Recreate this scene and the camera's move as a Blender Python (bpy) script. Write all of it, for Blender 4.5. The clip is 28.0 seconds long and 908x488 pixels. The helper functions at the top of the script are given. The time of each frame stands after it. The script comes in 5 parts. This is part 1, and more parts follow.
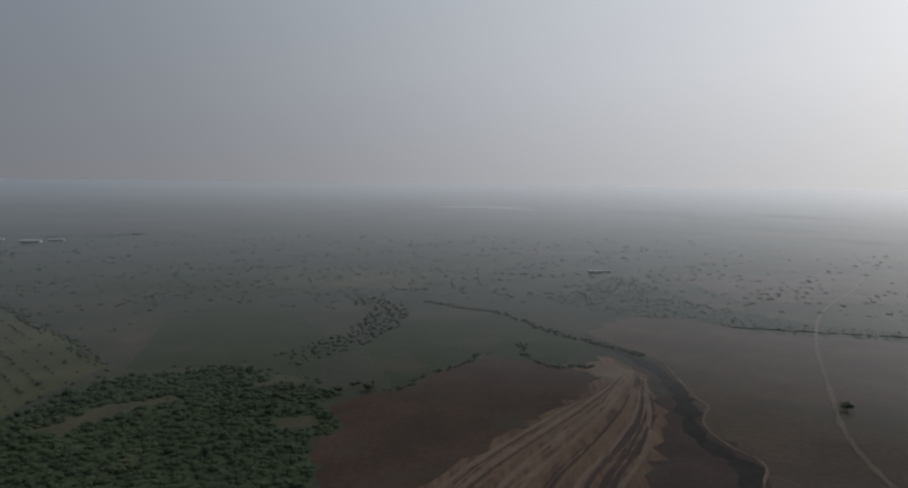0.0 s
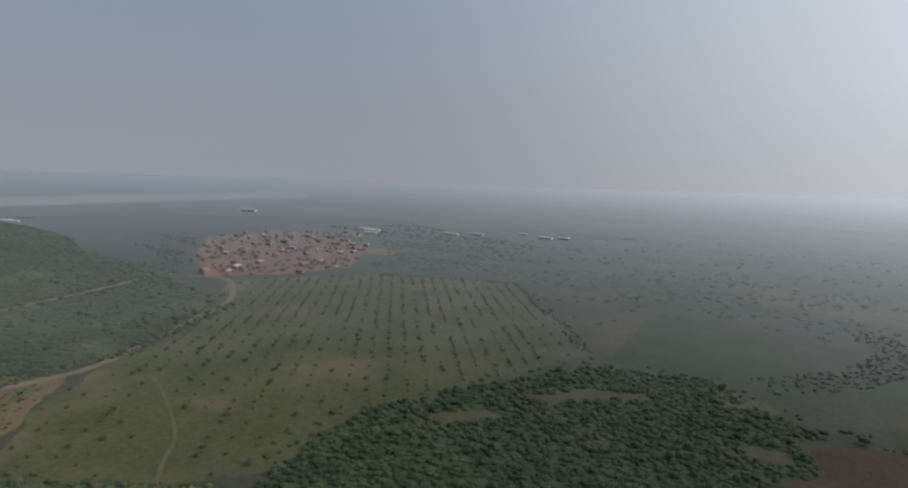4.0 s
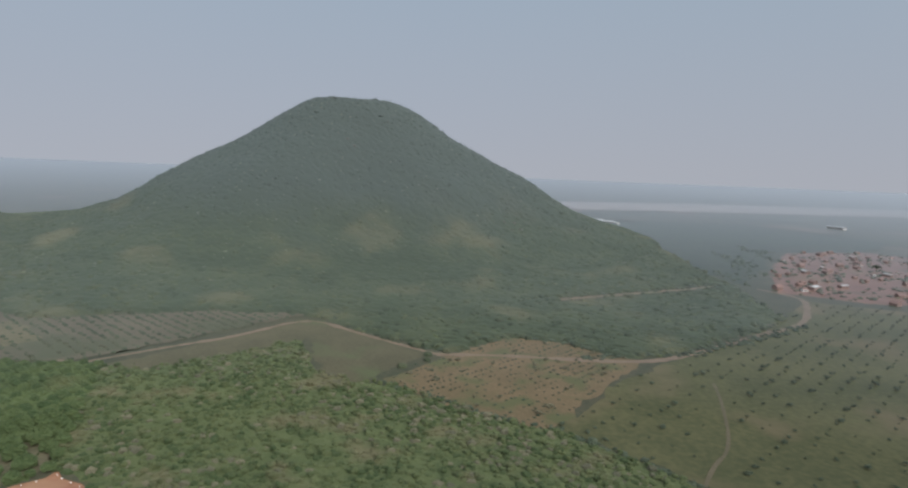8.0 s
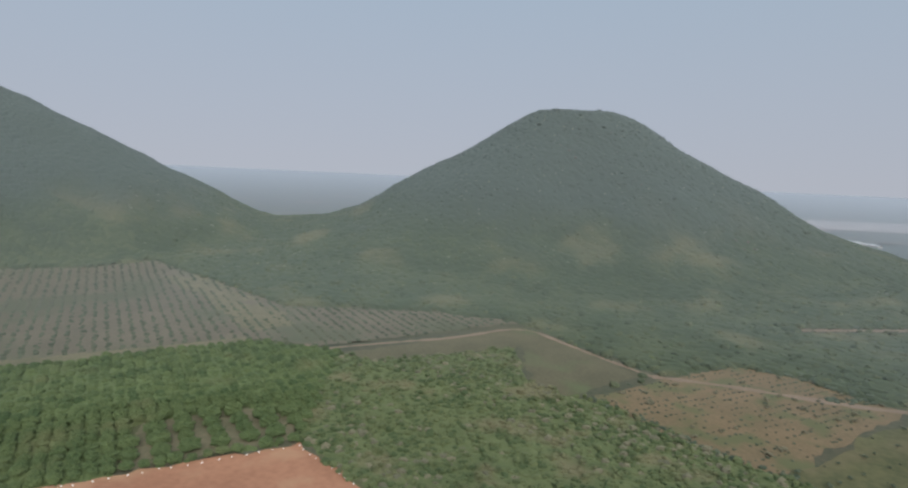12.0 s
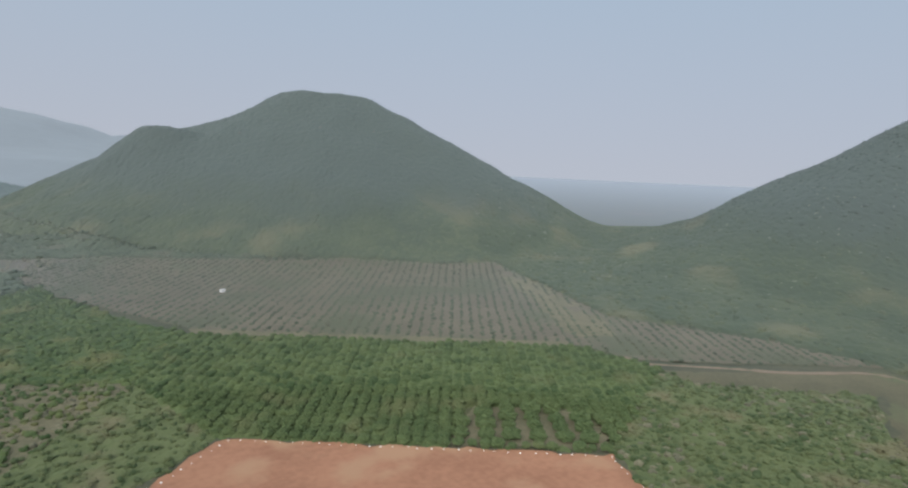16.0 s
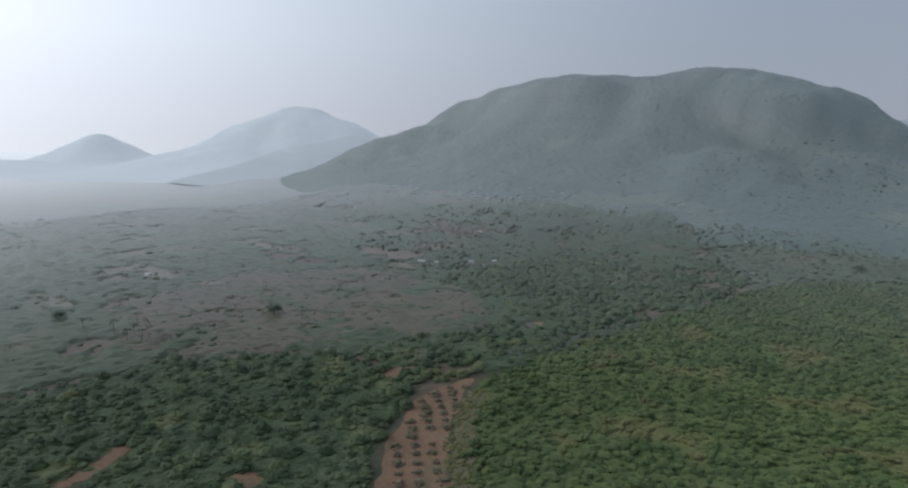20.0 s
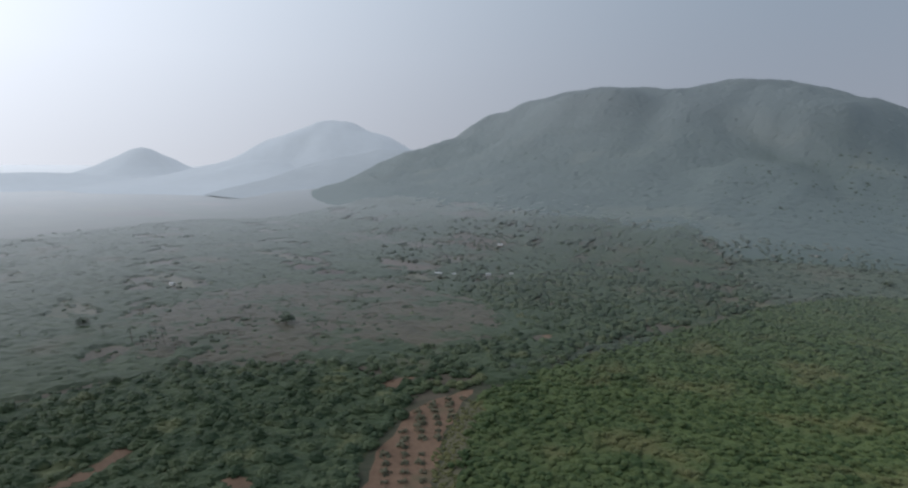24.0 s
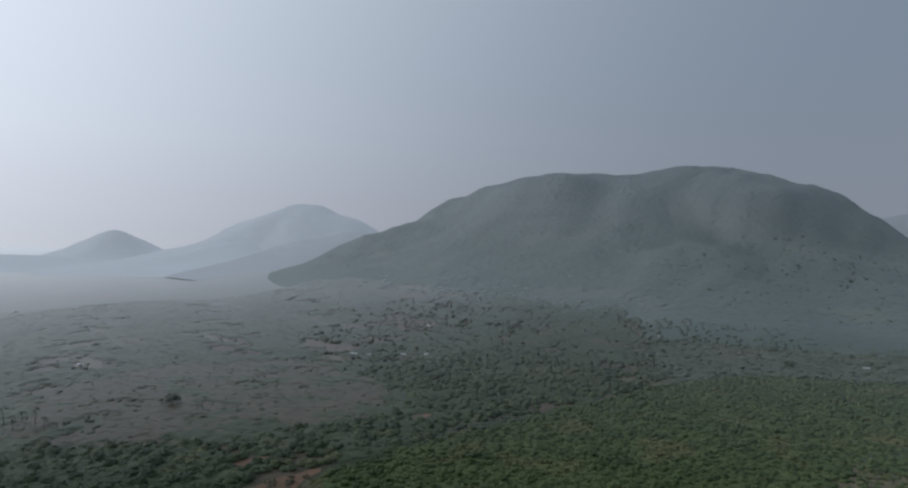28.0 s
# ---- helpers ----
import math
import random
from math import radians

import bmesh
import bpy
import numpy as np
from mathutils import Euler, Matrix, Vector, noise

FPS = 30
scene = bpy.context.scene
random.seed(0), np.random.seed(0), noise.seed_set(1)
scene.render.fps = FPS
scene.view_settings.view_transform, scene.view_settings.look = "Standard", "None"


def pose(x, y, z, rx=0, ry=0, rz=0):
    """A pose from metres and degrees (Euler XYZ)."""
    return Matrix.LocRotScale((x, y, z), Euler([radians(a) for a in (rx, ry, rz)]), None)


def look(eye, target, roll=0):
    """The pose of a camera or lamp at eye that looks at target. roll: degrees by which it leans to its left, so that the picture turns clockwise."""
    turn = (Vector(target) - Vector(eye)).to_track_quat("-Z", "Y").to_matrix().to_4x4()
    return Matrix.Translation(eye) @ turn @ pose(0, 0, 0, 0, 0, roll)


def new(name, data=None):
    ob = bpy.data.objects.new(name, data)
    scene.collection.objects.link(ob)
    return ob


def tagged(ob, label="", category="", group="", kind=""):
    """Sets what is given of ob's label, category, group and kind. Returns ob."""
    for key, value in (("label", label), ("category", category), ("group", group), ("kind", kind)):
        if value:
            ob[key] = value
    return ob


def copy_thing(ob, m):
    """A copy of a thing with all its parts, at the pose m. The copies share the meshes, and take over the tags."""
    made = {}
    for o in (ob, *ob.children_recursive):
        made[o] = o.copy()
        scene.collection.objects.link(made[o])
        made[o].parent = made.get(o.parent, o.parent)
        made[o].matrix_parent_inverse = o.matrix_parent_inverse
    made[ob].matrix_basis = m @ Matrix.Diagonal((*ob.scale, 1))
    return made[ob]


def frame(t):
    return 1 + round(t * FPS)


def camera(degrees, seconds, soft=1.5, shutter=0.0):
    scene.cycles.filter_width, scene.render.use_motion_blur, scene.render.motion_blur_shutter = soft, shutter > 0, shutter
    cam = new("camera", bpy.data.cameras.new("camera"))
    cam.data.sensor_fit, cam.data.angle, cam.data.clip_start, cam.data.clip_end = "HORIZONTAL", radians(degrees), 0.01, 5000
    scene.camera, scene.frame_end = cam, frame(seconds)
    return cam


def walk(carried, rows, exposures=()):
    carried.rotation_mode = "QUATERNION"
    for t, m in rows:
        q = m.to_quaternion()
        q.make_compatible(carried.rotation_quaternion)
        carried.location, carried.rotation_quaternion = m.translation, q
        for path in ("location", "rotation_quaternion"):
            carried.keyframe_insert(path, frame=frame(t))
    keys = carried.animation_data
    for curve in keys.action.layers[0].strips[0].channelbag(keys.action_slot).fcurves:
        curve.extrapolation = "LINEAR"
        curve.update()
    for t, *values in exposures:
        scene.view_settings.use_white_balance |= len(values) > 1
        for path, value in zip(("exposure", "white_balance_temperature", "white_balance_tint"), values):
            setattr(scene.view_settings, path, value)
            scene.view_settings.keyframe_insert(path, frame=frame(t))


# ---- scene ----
cam = camera(70.80, 28.0, soft=2.3)
PATH = [
    (0, (7.04, 6.06, 104.40), (5.462, 105.406, 93.051), 0.81),
    (0.5, (6.31, 6.20, 104.37), (-0.286, 105.349, 93.120), 0.88),
    (1, (6.15, 6.13, 104.34), (-5.900, 104.773, 93.193), 1.01),
    (1.5, (6.27, 5.97, 104.31), (-12.210, 103.620, 93.215), 1.14),
    (2, (6.31, 5.72, 104.26), (-22.806, 100.750, 93.199), 1.07),
    (2.5, (6.26, 5.44, 104.27), (-34.080, 96.267, 93.145), 1.20),
    (4.5, (7.85, 4.71, 104.40), (-67.119, 69.886, 92.935), 1.94),
    (5, (8.08, 4.68, 104.46), (-73.703, 61.049, 92.843), 2.04),
    (5.5, (8.22, 4.71, 104.47), (-78.960, 52.256, 92.629), 2.09),
    (6, (8.21, 4.78, 104.47), (-83.308, 43.256, 92.461), 2.13),
    (6.5, (7.96, 4.63, 104.44), (-86.986, 33.560, 92.250), 2.21),
    (7, (7.81, 4.43, 104.40), (-89.646, 23.139, 92.043), 2.22),
    (7.5, (7.83, 4.30, 104.31), (-91.038, 12.571, 91.791), 2.23),
    (8, (7.76, 4.38, 104.16), (-91.391, 1.726, 91.461), 2.27),
    (8.5, (7.37, 4.46, 103.98), (-90.848, -9.220, 91.070), 2.29),
    (9, (6.70, 4.58, 103.75), (-90.510, -14.990, 90.847), 2.30),
    (9.5, (6.39, 4.53, 103.65), (-90.193, -17.993, 90.846), 2.34),
    (10, (6.36, 4.48, 103.67), (-89.718, -20.161, 90.983), 2.41),
    (10.5, (6.46, 4.45, 103.76), (-89.157, -22.001, 91.220), 2.44),
    (11, (6.48, 4.31, 103.89), (-88.701, -23.739, 91.480), 2.46),
    (11.5, (6.58, 4.19, 104.09), (-88.182, -25.276, 91.775), 2.50),
    (12, (6.87, 4.22, 104.17), (-85.801, -31.275, 91.831), 2.58),
    (12.5, (6.96, 4.48, 104.13), (-79.603, -43.937, 91.391), 2.53),
    (13, (6.90, 4.77, 104.14), (-75.761, -50.016, 91.251), 2.50),
    (13.5, (6.94, 5.00, 104.18), (-73.005, -53.662, 91.239), 2.56),
    (15.5, (7.43, 5.30, 104.23), (-59.356, -67.991, 91.272), 2.58),
    (16, (7.49, 5.31, 104.26), (-56.316, -70.605, 91.343), 2.60),
    (16.5, (7.59, 5.28, 104.24), (-53.524, -72.815, 91.348), 2.57),
    (17, (7.76, 5.13, 104.19), (-38.138, -82.675, 90.649), 2.54),
    (17.5, (7.98, 4.91, 104.14), (-15.779, -91.162, 89.827), 2.43),
    (18, (8.04, 4.77, 104.03), (7.575, -94.090, 88.971), 2.11),
    (18.5, (7.90, 4.62, 103.91), (30.992, -91.419, 88.326), 1.67),
    (19, (7.60, 4.57, 103.82), (51.924, -83.644, 87.902), 1.18),
    (19.5, (7.42, 4.54, 103.63), (69.500, -72.221, 87.679), 0.63),
    (20, (7.36, 4.41, 103.46), (73.709, -68.732, 87.708), 0.49),
    (20.5, (6.77, 3.99, 103.43), (74.826, -67.622, 87.932), 0.39),
    (22.5, (0.12, -0.47, 103.72), (70.812, -69.723, 89.364), 0.33),
    (23, (-2.47, -2.27, 103.72), (68.019, -71.776, 89.563), 0.46),
    (23.5, (-4.16, -3.28, 103.74), (66.345, -72.803, 89.749), 0.41),
    (24, (-5.72, -4.08, 103.80), (64.786, -73.629, 89.955), 0.38),
    (24.5, (-8.62, -5.79, 103.91), (61.713, -75.558, 90.311), 0.42),
    (25, (-13.02, -8.50, 103.95), (57.069, -78.581, 90.694), 0.42),
    (25.5, (-18.95, -12.12, 104.06), (50.982, -82.401, 91.053), 0.41),
    (26, (-25.65, -16.27, 104.14), (44.058, -86.824, 91.365), 0.34),
    (26.5, (-32.87, -20.78, 104.19), (36.524, -91.678, 91.601), 0.39),
    (27, (-40.54, -25.50, 104.21), (28.504, -96.762, 91.785), 0.37),
    (27.4, (-47.41, -30.09, 104.19), (21.538, -101.468, 91.930), 0.39),
    (27.5, (-49.13, -31.23, 104.19), (19.793, -102.641, 91.926), 0.40),
    (27.6, (-51.00, -32.53, 104.15), (18.101, -104.070, 93.779), 0.41),
    (27.7, (-52.87, -33.83, 104.12), (16.404, -105.493, 95.980), 0.43),
    (27.8, (-54.74, -35.13, 104.08), (14.689, -106.898, 98.617), 0.45),
    (27.9, (-56.61, -36.43, 104.05), (12.915, -108.241, 100.826), 0.46),
    (28, (-58.48, -37.73, 104.01), (11.106, -109.549, 103.036), 0.48),
]
EXPOSURES = [(0, -1.08, 6500, 10), (2.5, -0.7, 6500, 10), (5, -0.14, 6450, 10), (6.5, 0.06, 6450, 10), (8, 0.1, 6450, 10), (13, 0.28, 6400, 10), (16, 0.35, 6350, 10), (17, 0.38, 6300, 10), (18, 0.42, 6200, 10), (19, 0.33, 6200, 10), (20, -0.08, 6200, 10), (23, -0.2, 6200, 10), (27.2, -0.25, 6200, 10), (28, -0.6, 6100, 10)]

walk(cam, [(t, look(eye, target, roll)) for t, eye, target, roll in PATH], EXPOSURES)

# ---- light ----
SUN_AZ, SUN_EL = 55.0, 30.0
sun_dir = Vector((math.sin(radians(SUN_AZ)) * math.cos(radians(SUN_EL)),
                  math.cos(radians(SUN_AZ)) * math.cos(radians(SUN_EL)), math.sin(radians(SUN_EL))))
world = bpy.data.worlds.new("hazy_sky")
scene.world = world
world.use_nodes = True
wn, wl = world.node_tree.nodes, world.node_tree.links
wn.clear()
w_out, w_bg, w_sky = wn.new("ShaderNodeOutputWorld"), wn.new("ShaderNodeBackground"), wn.new("ShaderNodeTexSky")
w_co, w_map, w_mix = wn.new("ShaderNodeTexCoord"), wn.new("ShaderNodeMapping"), wn.new("ShaderNodeMix")
w_sky.sky_type, w_sky.sun_disc = "NISHITA", False
w_sky.sun_elevation, w_sky.sun_rotation = radians(SUN_EL), radians(SUN_AZ)
w_sky.air_density, w_sky.dust_density, w_sky.ozone_density, w_sky.altitude = 1.0, 6.0, 3.0, 100
# Haze spreads the sky's light evenly: the gradient is drawn out and mixed with a pale grey.
w_map.vector_type = "POINT"
w_map.inputs["Location"].default_value, w_map.inputs["Scale"].default_value = (0, 0, 0.20), (1, 1, 0.80)
w_mix.data_type = "RGBA"
w_mix.inputs["Factor"].default_value = 0.82


def w_math(op, a, b):
    k = wn.new("ShaderNodeMath")
    k.operation = op
    for socket, v in zip(k.inputs, (a, b)):
        if isinstance(v, (int, float)):
            socket.default_value = v
        else:
            wl.new(v, socket)
    return k.outputs[0]


def w_blend(kind, f, a, b):
    k = wn.new("ShaderNodeMix")
    k.data_type, k.blend_type = "RGBA", kind
    for socket, v in ((k.inputs["Factor"], f), (k.inputs["A"], a), (k.inputs["B"], b)):
        if isinstance(v, (int, float)):
            socket.default_value = v
        elif isinstance(v, tuple):
            socket.default_value = (*v, 1)
        else:
            wl.new(v, socket)
    return k.outputs["Result"]


# The haze is blue-grey above, pinkish grey and dimmer near the horizon, and white around the sun.
w_dot, w_sep = wn.new("ShaderNodeVectorMath"), wn.new("ShaderNodeSeparateXYZ")
w_dot.operation, w_dot.inputs[1].default_value = "DOT_PRODUCT", sun_dir
wl.new(w_co.outputs["Generated"], w_dot.inputs[0])
wl.new(w_co.outputs["Generated"], w_sep.inputs[0])
w_rise = w_math("MINIMUM", w_math("MULTIPLY", w_math("MAXIMUM", w_sep.outputs["Z"], 0.0), 4.0), 1.0)
w_low = w_math("ADD", w_math("MULTIPLY", w_math("MINIMUM", w_math("MULTIPLY", w_math("MAXIMUM", w_sep.outputs["Z"], 0.0), 7.0), 1.0), 0.17), 0.83)
w_glow = w_math("MULTIPLY", w_math("POWER", w_math("MAXIMUM", w_math("MULTIPLY", w_math("ADD", w_dot.outputs["Value"], 0.3), 0.77), 0.0), 2.0), w_low)
w_haze = w_blend("MIX", w_rise, (3.75, 3.82, 4.15), (3.25, 3.85, 4.5))
w_haze = w_blend("ADD", w_glow, w_haze, (13.0, 13.0, 13.2))
wl.new(w_haze, w_mix.inputs["B"])
wl.new(w_co.outputs["Generated"], w_map.inputs[0])
wl.new(w_map.outputs[0], w_sky.inputs["Vector"])
wl.new(w_sky.outputs[0], w_mix.inputs["A"])
wl.new(w_mix.outputs["Result"], w_bg.inputs["Color"])
w_bg.inputs["Strength"].default_value = 0.11
wl.new(w_bg.outputs[0], w_out.inputs["Surface"])

sun_data = bpy.data.lights.new("sun", "SUN")
sun_data.energy, sun_data.angle, sun_data.color = 1.05, radians(16.0), (1.0, 0.95, 0.88)
sun = new("sun", sun_data)
sun.matrix_world = look(sun_dir * 1000, (0, 0, 0))


# ---- materials ----
# Imitated haze: its density and the raking angle from which it starts.
HAZE_DENSITY, HAZE_START = 0.066, 2.9


def surface(name, dark, light, big=40.0, small=2.0, rough=0.9, veil=1.0, island=False, third=None, third_at=(0.55, 0.7), third_size=90.0, stretch=None, upper=None, slope=False):
    """Two colours mixed by noise at two sizes (metres), with fine relief; a third colour in large patches;
    veil: the most haze, imitated by sky gloss that grows where level ground is seen at a low, raking angle; slope: a
    rougher, bluer one, for hillsides;
    upper: a greyer tint, standing in for haze, blended in higher up the slopes."""
    m = bpy.data.materials.new(name)
    m.use_nodes = True
    n, l = m.node_tree.nodes, m.node_tree.links
    n.clear()
    out, p, geo = n.new("ShaderNodeOutputMaterial"), n.new("ShaderNodeBsdfPrincipled"), n.new("ShaderNodeNewGeometry")

    def tex(size, detail):
        t = n.new("ShaderNodeTexNoise")
        t.inputs["Scale"].default_value, t.inputs["Detail"].default_value = 1.0 / size, detail
        source = geo.outputs["Position"]
        if stretch:
            mp = n.new("ShaderNodeMapping")
            mp.inputs["Rotation"].default_value = (0, 0, radians(stretch[0]))
            mp.inputs["Scale"].default_value = (1.0, stretch[1], 1.0)
            l.new(source, mp.inputs[0])
            source = mp.outputs[0]
        l.new(source, t.inputs["Vector"])
        return t.outputs["Fac"]

    def math_node(op, a, b):
        k = n.new("ShaderNodeMath")
        k.operation = op
        for socket, v in zip(k.inputs, (a, b)):
            if isinstance(v, (int, float)):
                socket.default_value = v
            else:
                l.new(v, socket)
        return k.outputs[0]

    def ramp(v, a, b):
        k = n.new("ShaderNodeMapRange")
        k.interpolation_type = "SMOOTHSTEP"
        k.inputs["From Min"].default_value, k.inputs["From Max"].default_value = a, b
        l.new(v, k.inputs["Value"])
        return k.outputs[0]

    def mixed(f, a, b):
        k = n.new("ShaderNodeMix")
        k.data_type = "RGBA"
        l.new(f, k.inputs["Factor"])
        for socket, v in ((k.inputs["A"], a), (k.inputs["B"], b)):
            if isinstance(v, tuple):
                socket.default_value = (*v, 1)
            else:
                l.new(v, socket)
        return k.outputs["Result"]

    fine = tex(small, 4)
    f = math_node("ADD", math_node("MULTIPLY", tex(big, 5), 0.55), math_node("MULTIPLY", fine, 0.45))
    if island:
        f = math_node("ADD", math_node("MULTIPLY", f, 0.75), math_node("MULTIPLY", geo.outputs["Random Per Island"], 0.25))
    colour = mixed(ramp(f, 0.33, 0.67), dark, light)
    if third:
        colour = mixed(ramp(tex(third_size, 4), *third_at), colour, third)
    # The tint that takes over with height stands in for haze.
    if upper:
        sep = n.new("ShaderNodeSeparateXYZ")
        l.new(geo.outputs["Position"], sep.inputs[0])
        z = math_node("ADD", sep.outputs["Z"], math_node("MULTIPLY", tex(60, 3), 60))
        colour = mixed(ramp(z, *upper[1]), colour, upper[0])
    l.new(colour, p.inputs["Base Color"])
    p.inputs["Roughness"].default_value = rough
    p.inputs["Specular IOR Level"].default_value = 0.2
    p.inputs["Diffuse Roughness"].default_value = 1.0
    bump = n.new("ShaderNodeBump")
    bump.inputs["Strength"].default_value, bump.inputs["Distance"].default_value = 0.35, small * 0.15
    l.new(fine, bump.inputs["Height"])
    l.new(bump.outputs[0], p.inputs["Normal"])
    last = p.outputs[0]
    # Haze is imitated by sky gloss on a level normal, strongest towards the horizon.
    if veil:
        gl, mx = n.new("ShaderNodeBsdfGlossy"), n.new("ShaderNodeMixShader")
        level = n.new("ShaderNodeCombineXYZ")
        level.inputs["Z"].default_value = 1.0
        l.new(level.outputs[0], gl.inputs["Normal"])
        gl.inputs["Roughness"].default_value = 0.5 if slope else 0.3
        gl.inputs["Color"].default_value = (0.77, 0.815, 0.835, 1) if slope else (0.83, 0.84, 0.845, 1)
        lw = n.new("ShaderNodeLayerWeight")
        lw.inputs["Blend"].default_value = 0.5
        l.new(level.outputs[0], lw.inputs["Normal"])
        low = math_node("DIVIDE", 1.0, math_node("MAXIMUM", math_node("SUBTRACT", 1.0, lw.outputs["Facing"]), 0.004))
        low = math_node("MAXIMUM", math_node("SUBTRACT", low, HAZE_START), 0.0)
        k = math_node("SUBTRACT", 1.0, math_node("POWER", math.e, math_node("MULTIPLY", low, -HAZE_DENSITY)))
        k = math_node("MINIMUM", k, veil)
        l.new(k, mx.inputs[0])
        l.new(last, mx.inputs[1])
        l.new(gl.outputs[0], mx.inputs[2])
        last = mx.outputs[0]
    l.new(last, out.inputs["Surface"])
    return m


def plain(name, colour, rough=0.8, vary=0.15, size=1.0, veil=0.9):
    lo = tuple(c * (1 - vary) for c in colour)
    return surface(name, lo, colour, size * 3, size * 0.4, rough, veil=veil)


VEIL = 1.0
m_ground = surface("dry_grass_and_soil", (0.044, 0.052, 0.033), (0.08, 0.078, 0.05), 50, 3, veil=VEIL, third=(0.12, 0.09, 0.065), third_size=150, third_at=(0.56, 0.72))
m_red = surface("red_laterite_soil", (0.215, 0.108, 0.066), (0.28, 0.147, 0.09), 30, 2.5, veil=VEIL, third=(0.29, 0.175, 0.108), third_size=26, third_at=(0.5, 0.68))
m_orange = surface("ploughed_orange_soil", (0.11, 0.088, 0.05), (0.155, 0.114, 0.068), 22, 2.0, veil=VEIL, third=(0.088, 0.094, 0.046), third_size=18, third_at=(0.48, 0.66))
m_pasture = surface("green_pasture", (0.056, 0.063, 0.03), (0.098, 0.097, 0.047), 40, 3, veil=VEIL, third=(0.122, 0.104, 0.06), third_size=60, third_at=(0.52, 0.7))
m_field = surface("dark_green_crop", (0.036, 0.05, 0.024), (0.062, 0.07, 0.036), 36, 2.4, veil=VEIL, third=(0.078, 0.068, 0.042), third_size=50, third_at=(0.54, 0.72))
m_fallow = surface("brown_fallow_grass", (0.068, 0.066, 0.04), (0.1, 0.092, 0.056), 24, 2.2, veil=VEIL, third=(0.084, 0.098, 0.05), third_size=34, third_at=(0.55, 0.72))
m_brown = surface("brown_stubble_soil", (0.058, 0.036, 0.026), (0.092, 0.058, 0.041), 30, 2.4, veil=VEIL, third=(0.075, 0.068, 0.044), third_size=46, third_at=(0.52, 0.72))
# The brown soil again, lightened to imitate hazy sun glare.
m_brown_glare = surface("tan_brown_soil_lightened_for_glare", (0.088, 0.062, 0.045), (0.135, 0.098, 0.07), 34, 2.6, veil=VEIL, third=(0.08, 0.07, 0.048), third_size=60, third_at=(0.5, 0.7))
m_gully = surface("eroded_red_and_tan_soil", (0.095, 0.056, 0.04), (0.215, 0.14, 0.092), 11, 2.5, veil=VEIL, stretch=(-25, 0.16), third=(0.08, 0.055, 0.045), third_size=22)
m_rill = surface("washed_tan_soil", (0.17, 0.115, 0.082), (0.235, 0.165, 0.12), 18, 2, veil=VEIL)
m_leaf_belt = surface("dark_thicket_grass", (0.03, 0.042, 0.028), (0.052, 0.064, 0.042), 22, 3, veil=VEIL)
m_pinkish = surface("pinkish_brown_soil", (0.105, 0.072, 0.058), (0.15, 0.105, 0.086), 50, 3, veil=VEIL, third=(0.085, 0.075, 0.055), third_size=90)
# The white base stands in for the sky's reflection on the lake.
m_lake = surface("lake_white_for_sky_reflection", (0.75, 0.76, 0.78), (0.85, 0.85, 0.86), 40, 5, veil=0.35)
m_creek2 = surface("dark_wet_red_soil", (0.055, 0.038, 0.032), (0.092, 0.062, 0.05), 18, 2, veil=VEIL)
m_creek = surface("dark_creek_bank", (0.018, 0.016, 0.016), (0.045, 0.038, 0.034), 12, 2, veil=VEIL)
m_road = surface("trodden_pale_track", (0.145, 0.11, 0.08), (0.2, 0.152, 0.112), 14, 1.5, veil=VEIL)
m_path = surface("faint_worn_grass_path", (0.092, 0.084, 0.053), (0.125, 0.106, 0.07), 12, 1.5, veil=VEIL)
m_rowsoil = surface("grey_brown_row_soil", (0.088, 0.08, 0.057), (0.122, 0.108, 0.078), 30, 2.5, veil=VEIL, third=(0.072, 0.08, 0.05), third_size=60, third_at=(0.5, 0.66))
m_dry = surface("dry_yellow_scrub_ground", (0.092, 0.09, 0.054), (0.14, 0.126, 0.08), 16, 2, veil=VEIL)
m_tan = surface("bare_tan_orange_soil", (0.15, 0.094, 0.062), (0.21, 0.135, 0.09), 22, 2, third=(0.13, 0.108, 0.066), third_size=18)
m_scrubsoil = surface("brown_scrub_soil", (0.075, 0.066, 0.048), (0.115, 0.096, 0.07), 24, 2, third=(0.064, 0.078, 0.046), third_size=40, third_at=(0.5, 0.66))
m_floor = surface("shaded_woodland_soil", (0.05, 0.06, 0.03), (0.085, 0.09, 0.045), 20, 2, veil=VEIL)
m_sand = surface("pale_river_sand", (0.2, 0.175, 0.16), (0.27, 0.235, 0.21), 60, 6, veil=VEIL)
LEAF = dict(rough=0.8, island=True, veil=0.22)
FAR_LEAF = dict(rough=0.8, island=True)
m_leaf = surface("bright_scrub_leaves", (0.034, 0.06, 0.02), (0.082, 0.11, 0.04), 20, 0.9, third=(0.108, 0.112, 0.046), third_size=32, third_at=(0.52, 0.7), **LEAF)
m_leaf_grove = surface("deep_green_grove_leaves", (0.036, 0.06, 0.03), (0.09, 0.116, 0.058), 14, 0.9, third=(0.12, 0.135, 0.064), third_size=20, third_at=(0.56, 0.7), **LEAF)
m_leaf_hedge = surface("dull_hedge_leaves", (0.042, 0.058, 0.038), (0.076, 0.094, 0.06), 18, 1.2, **LEAF)
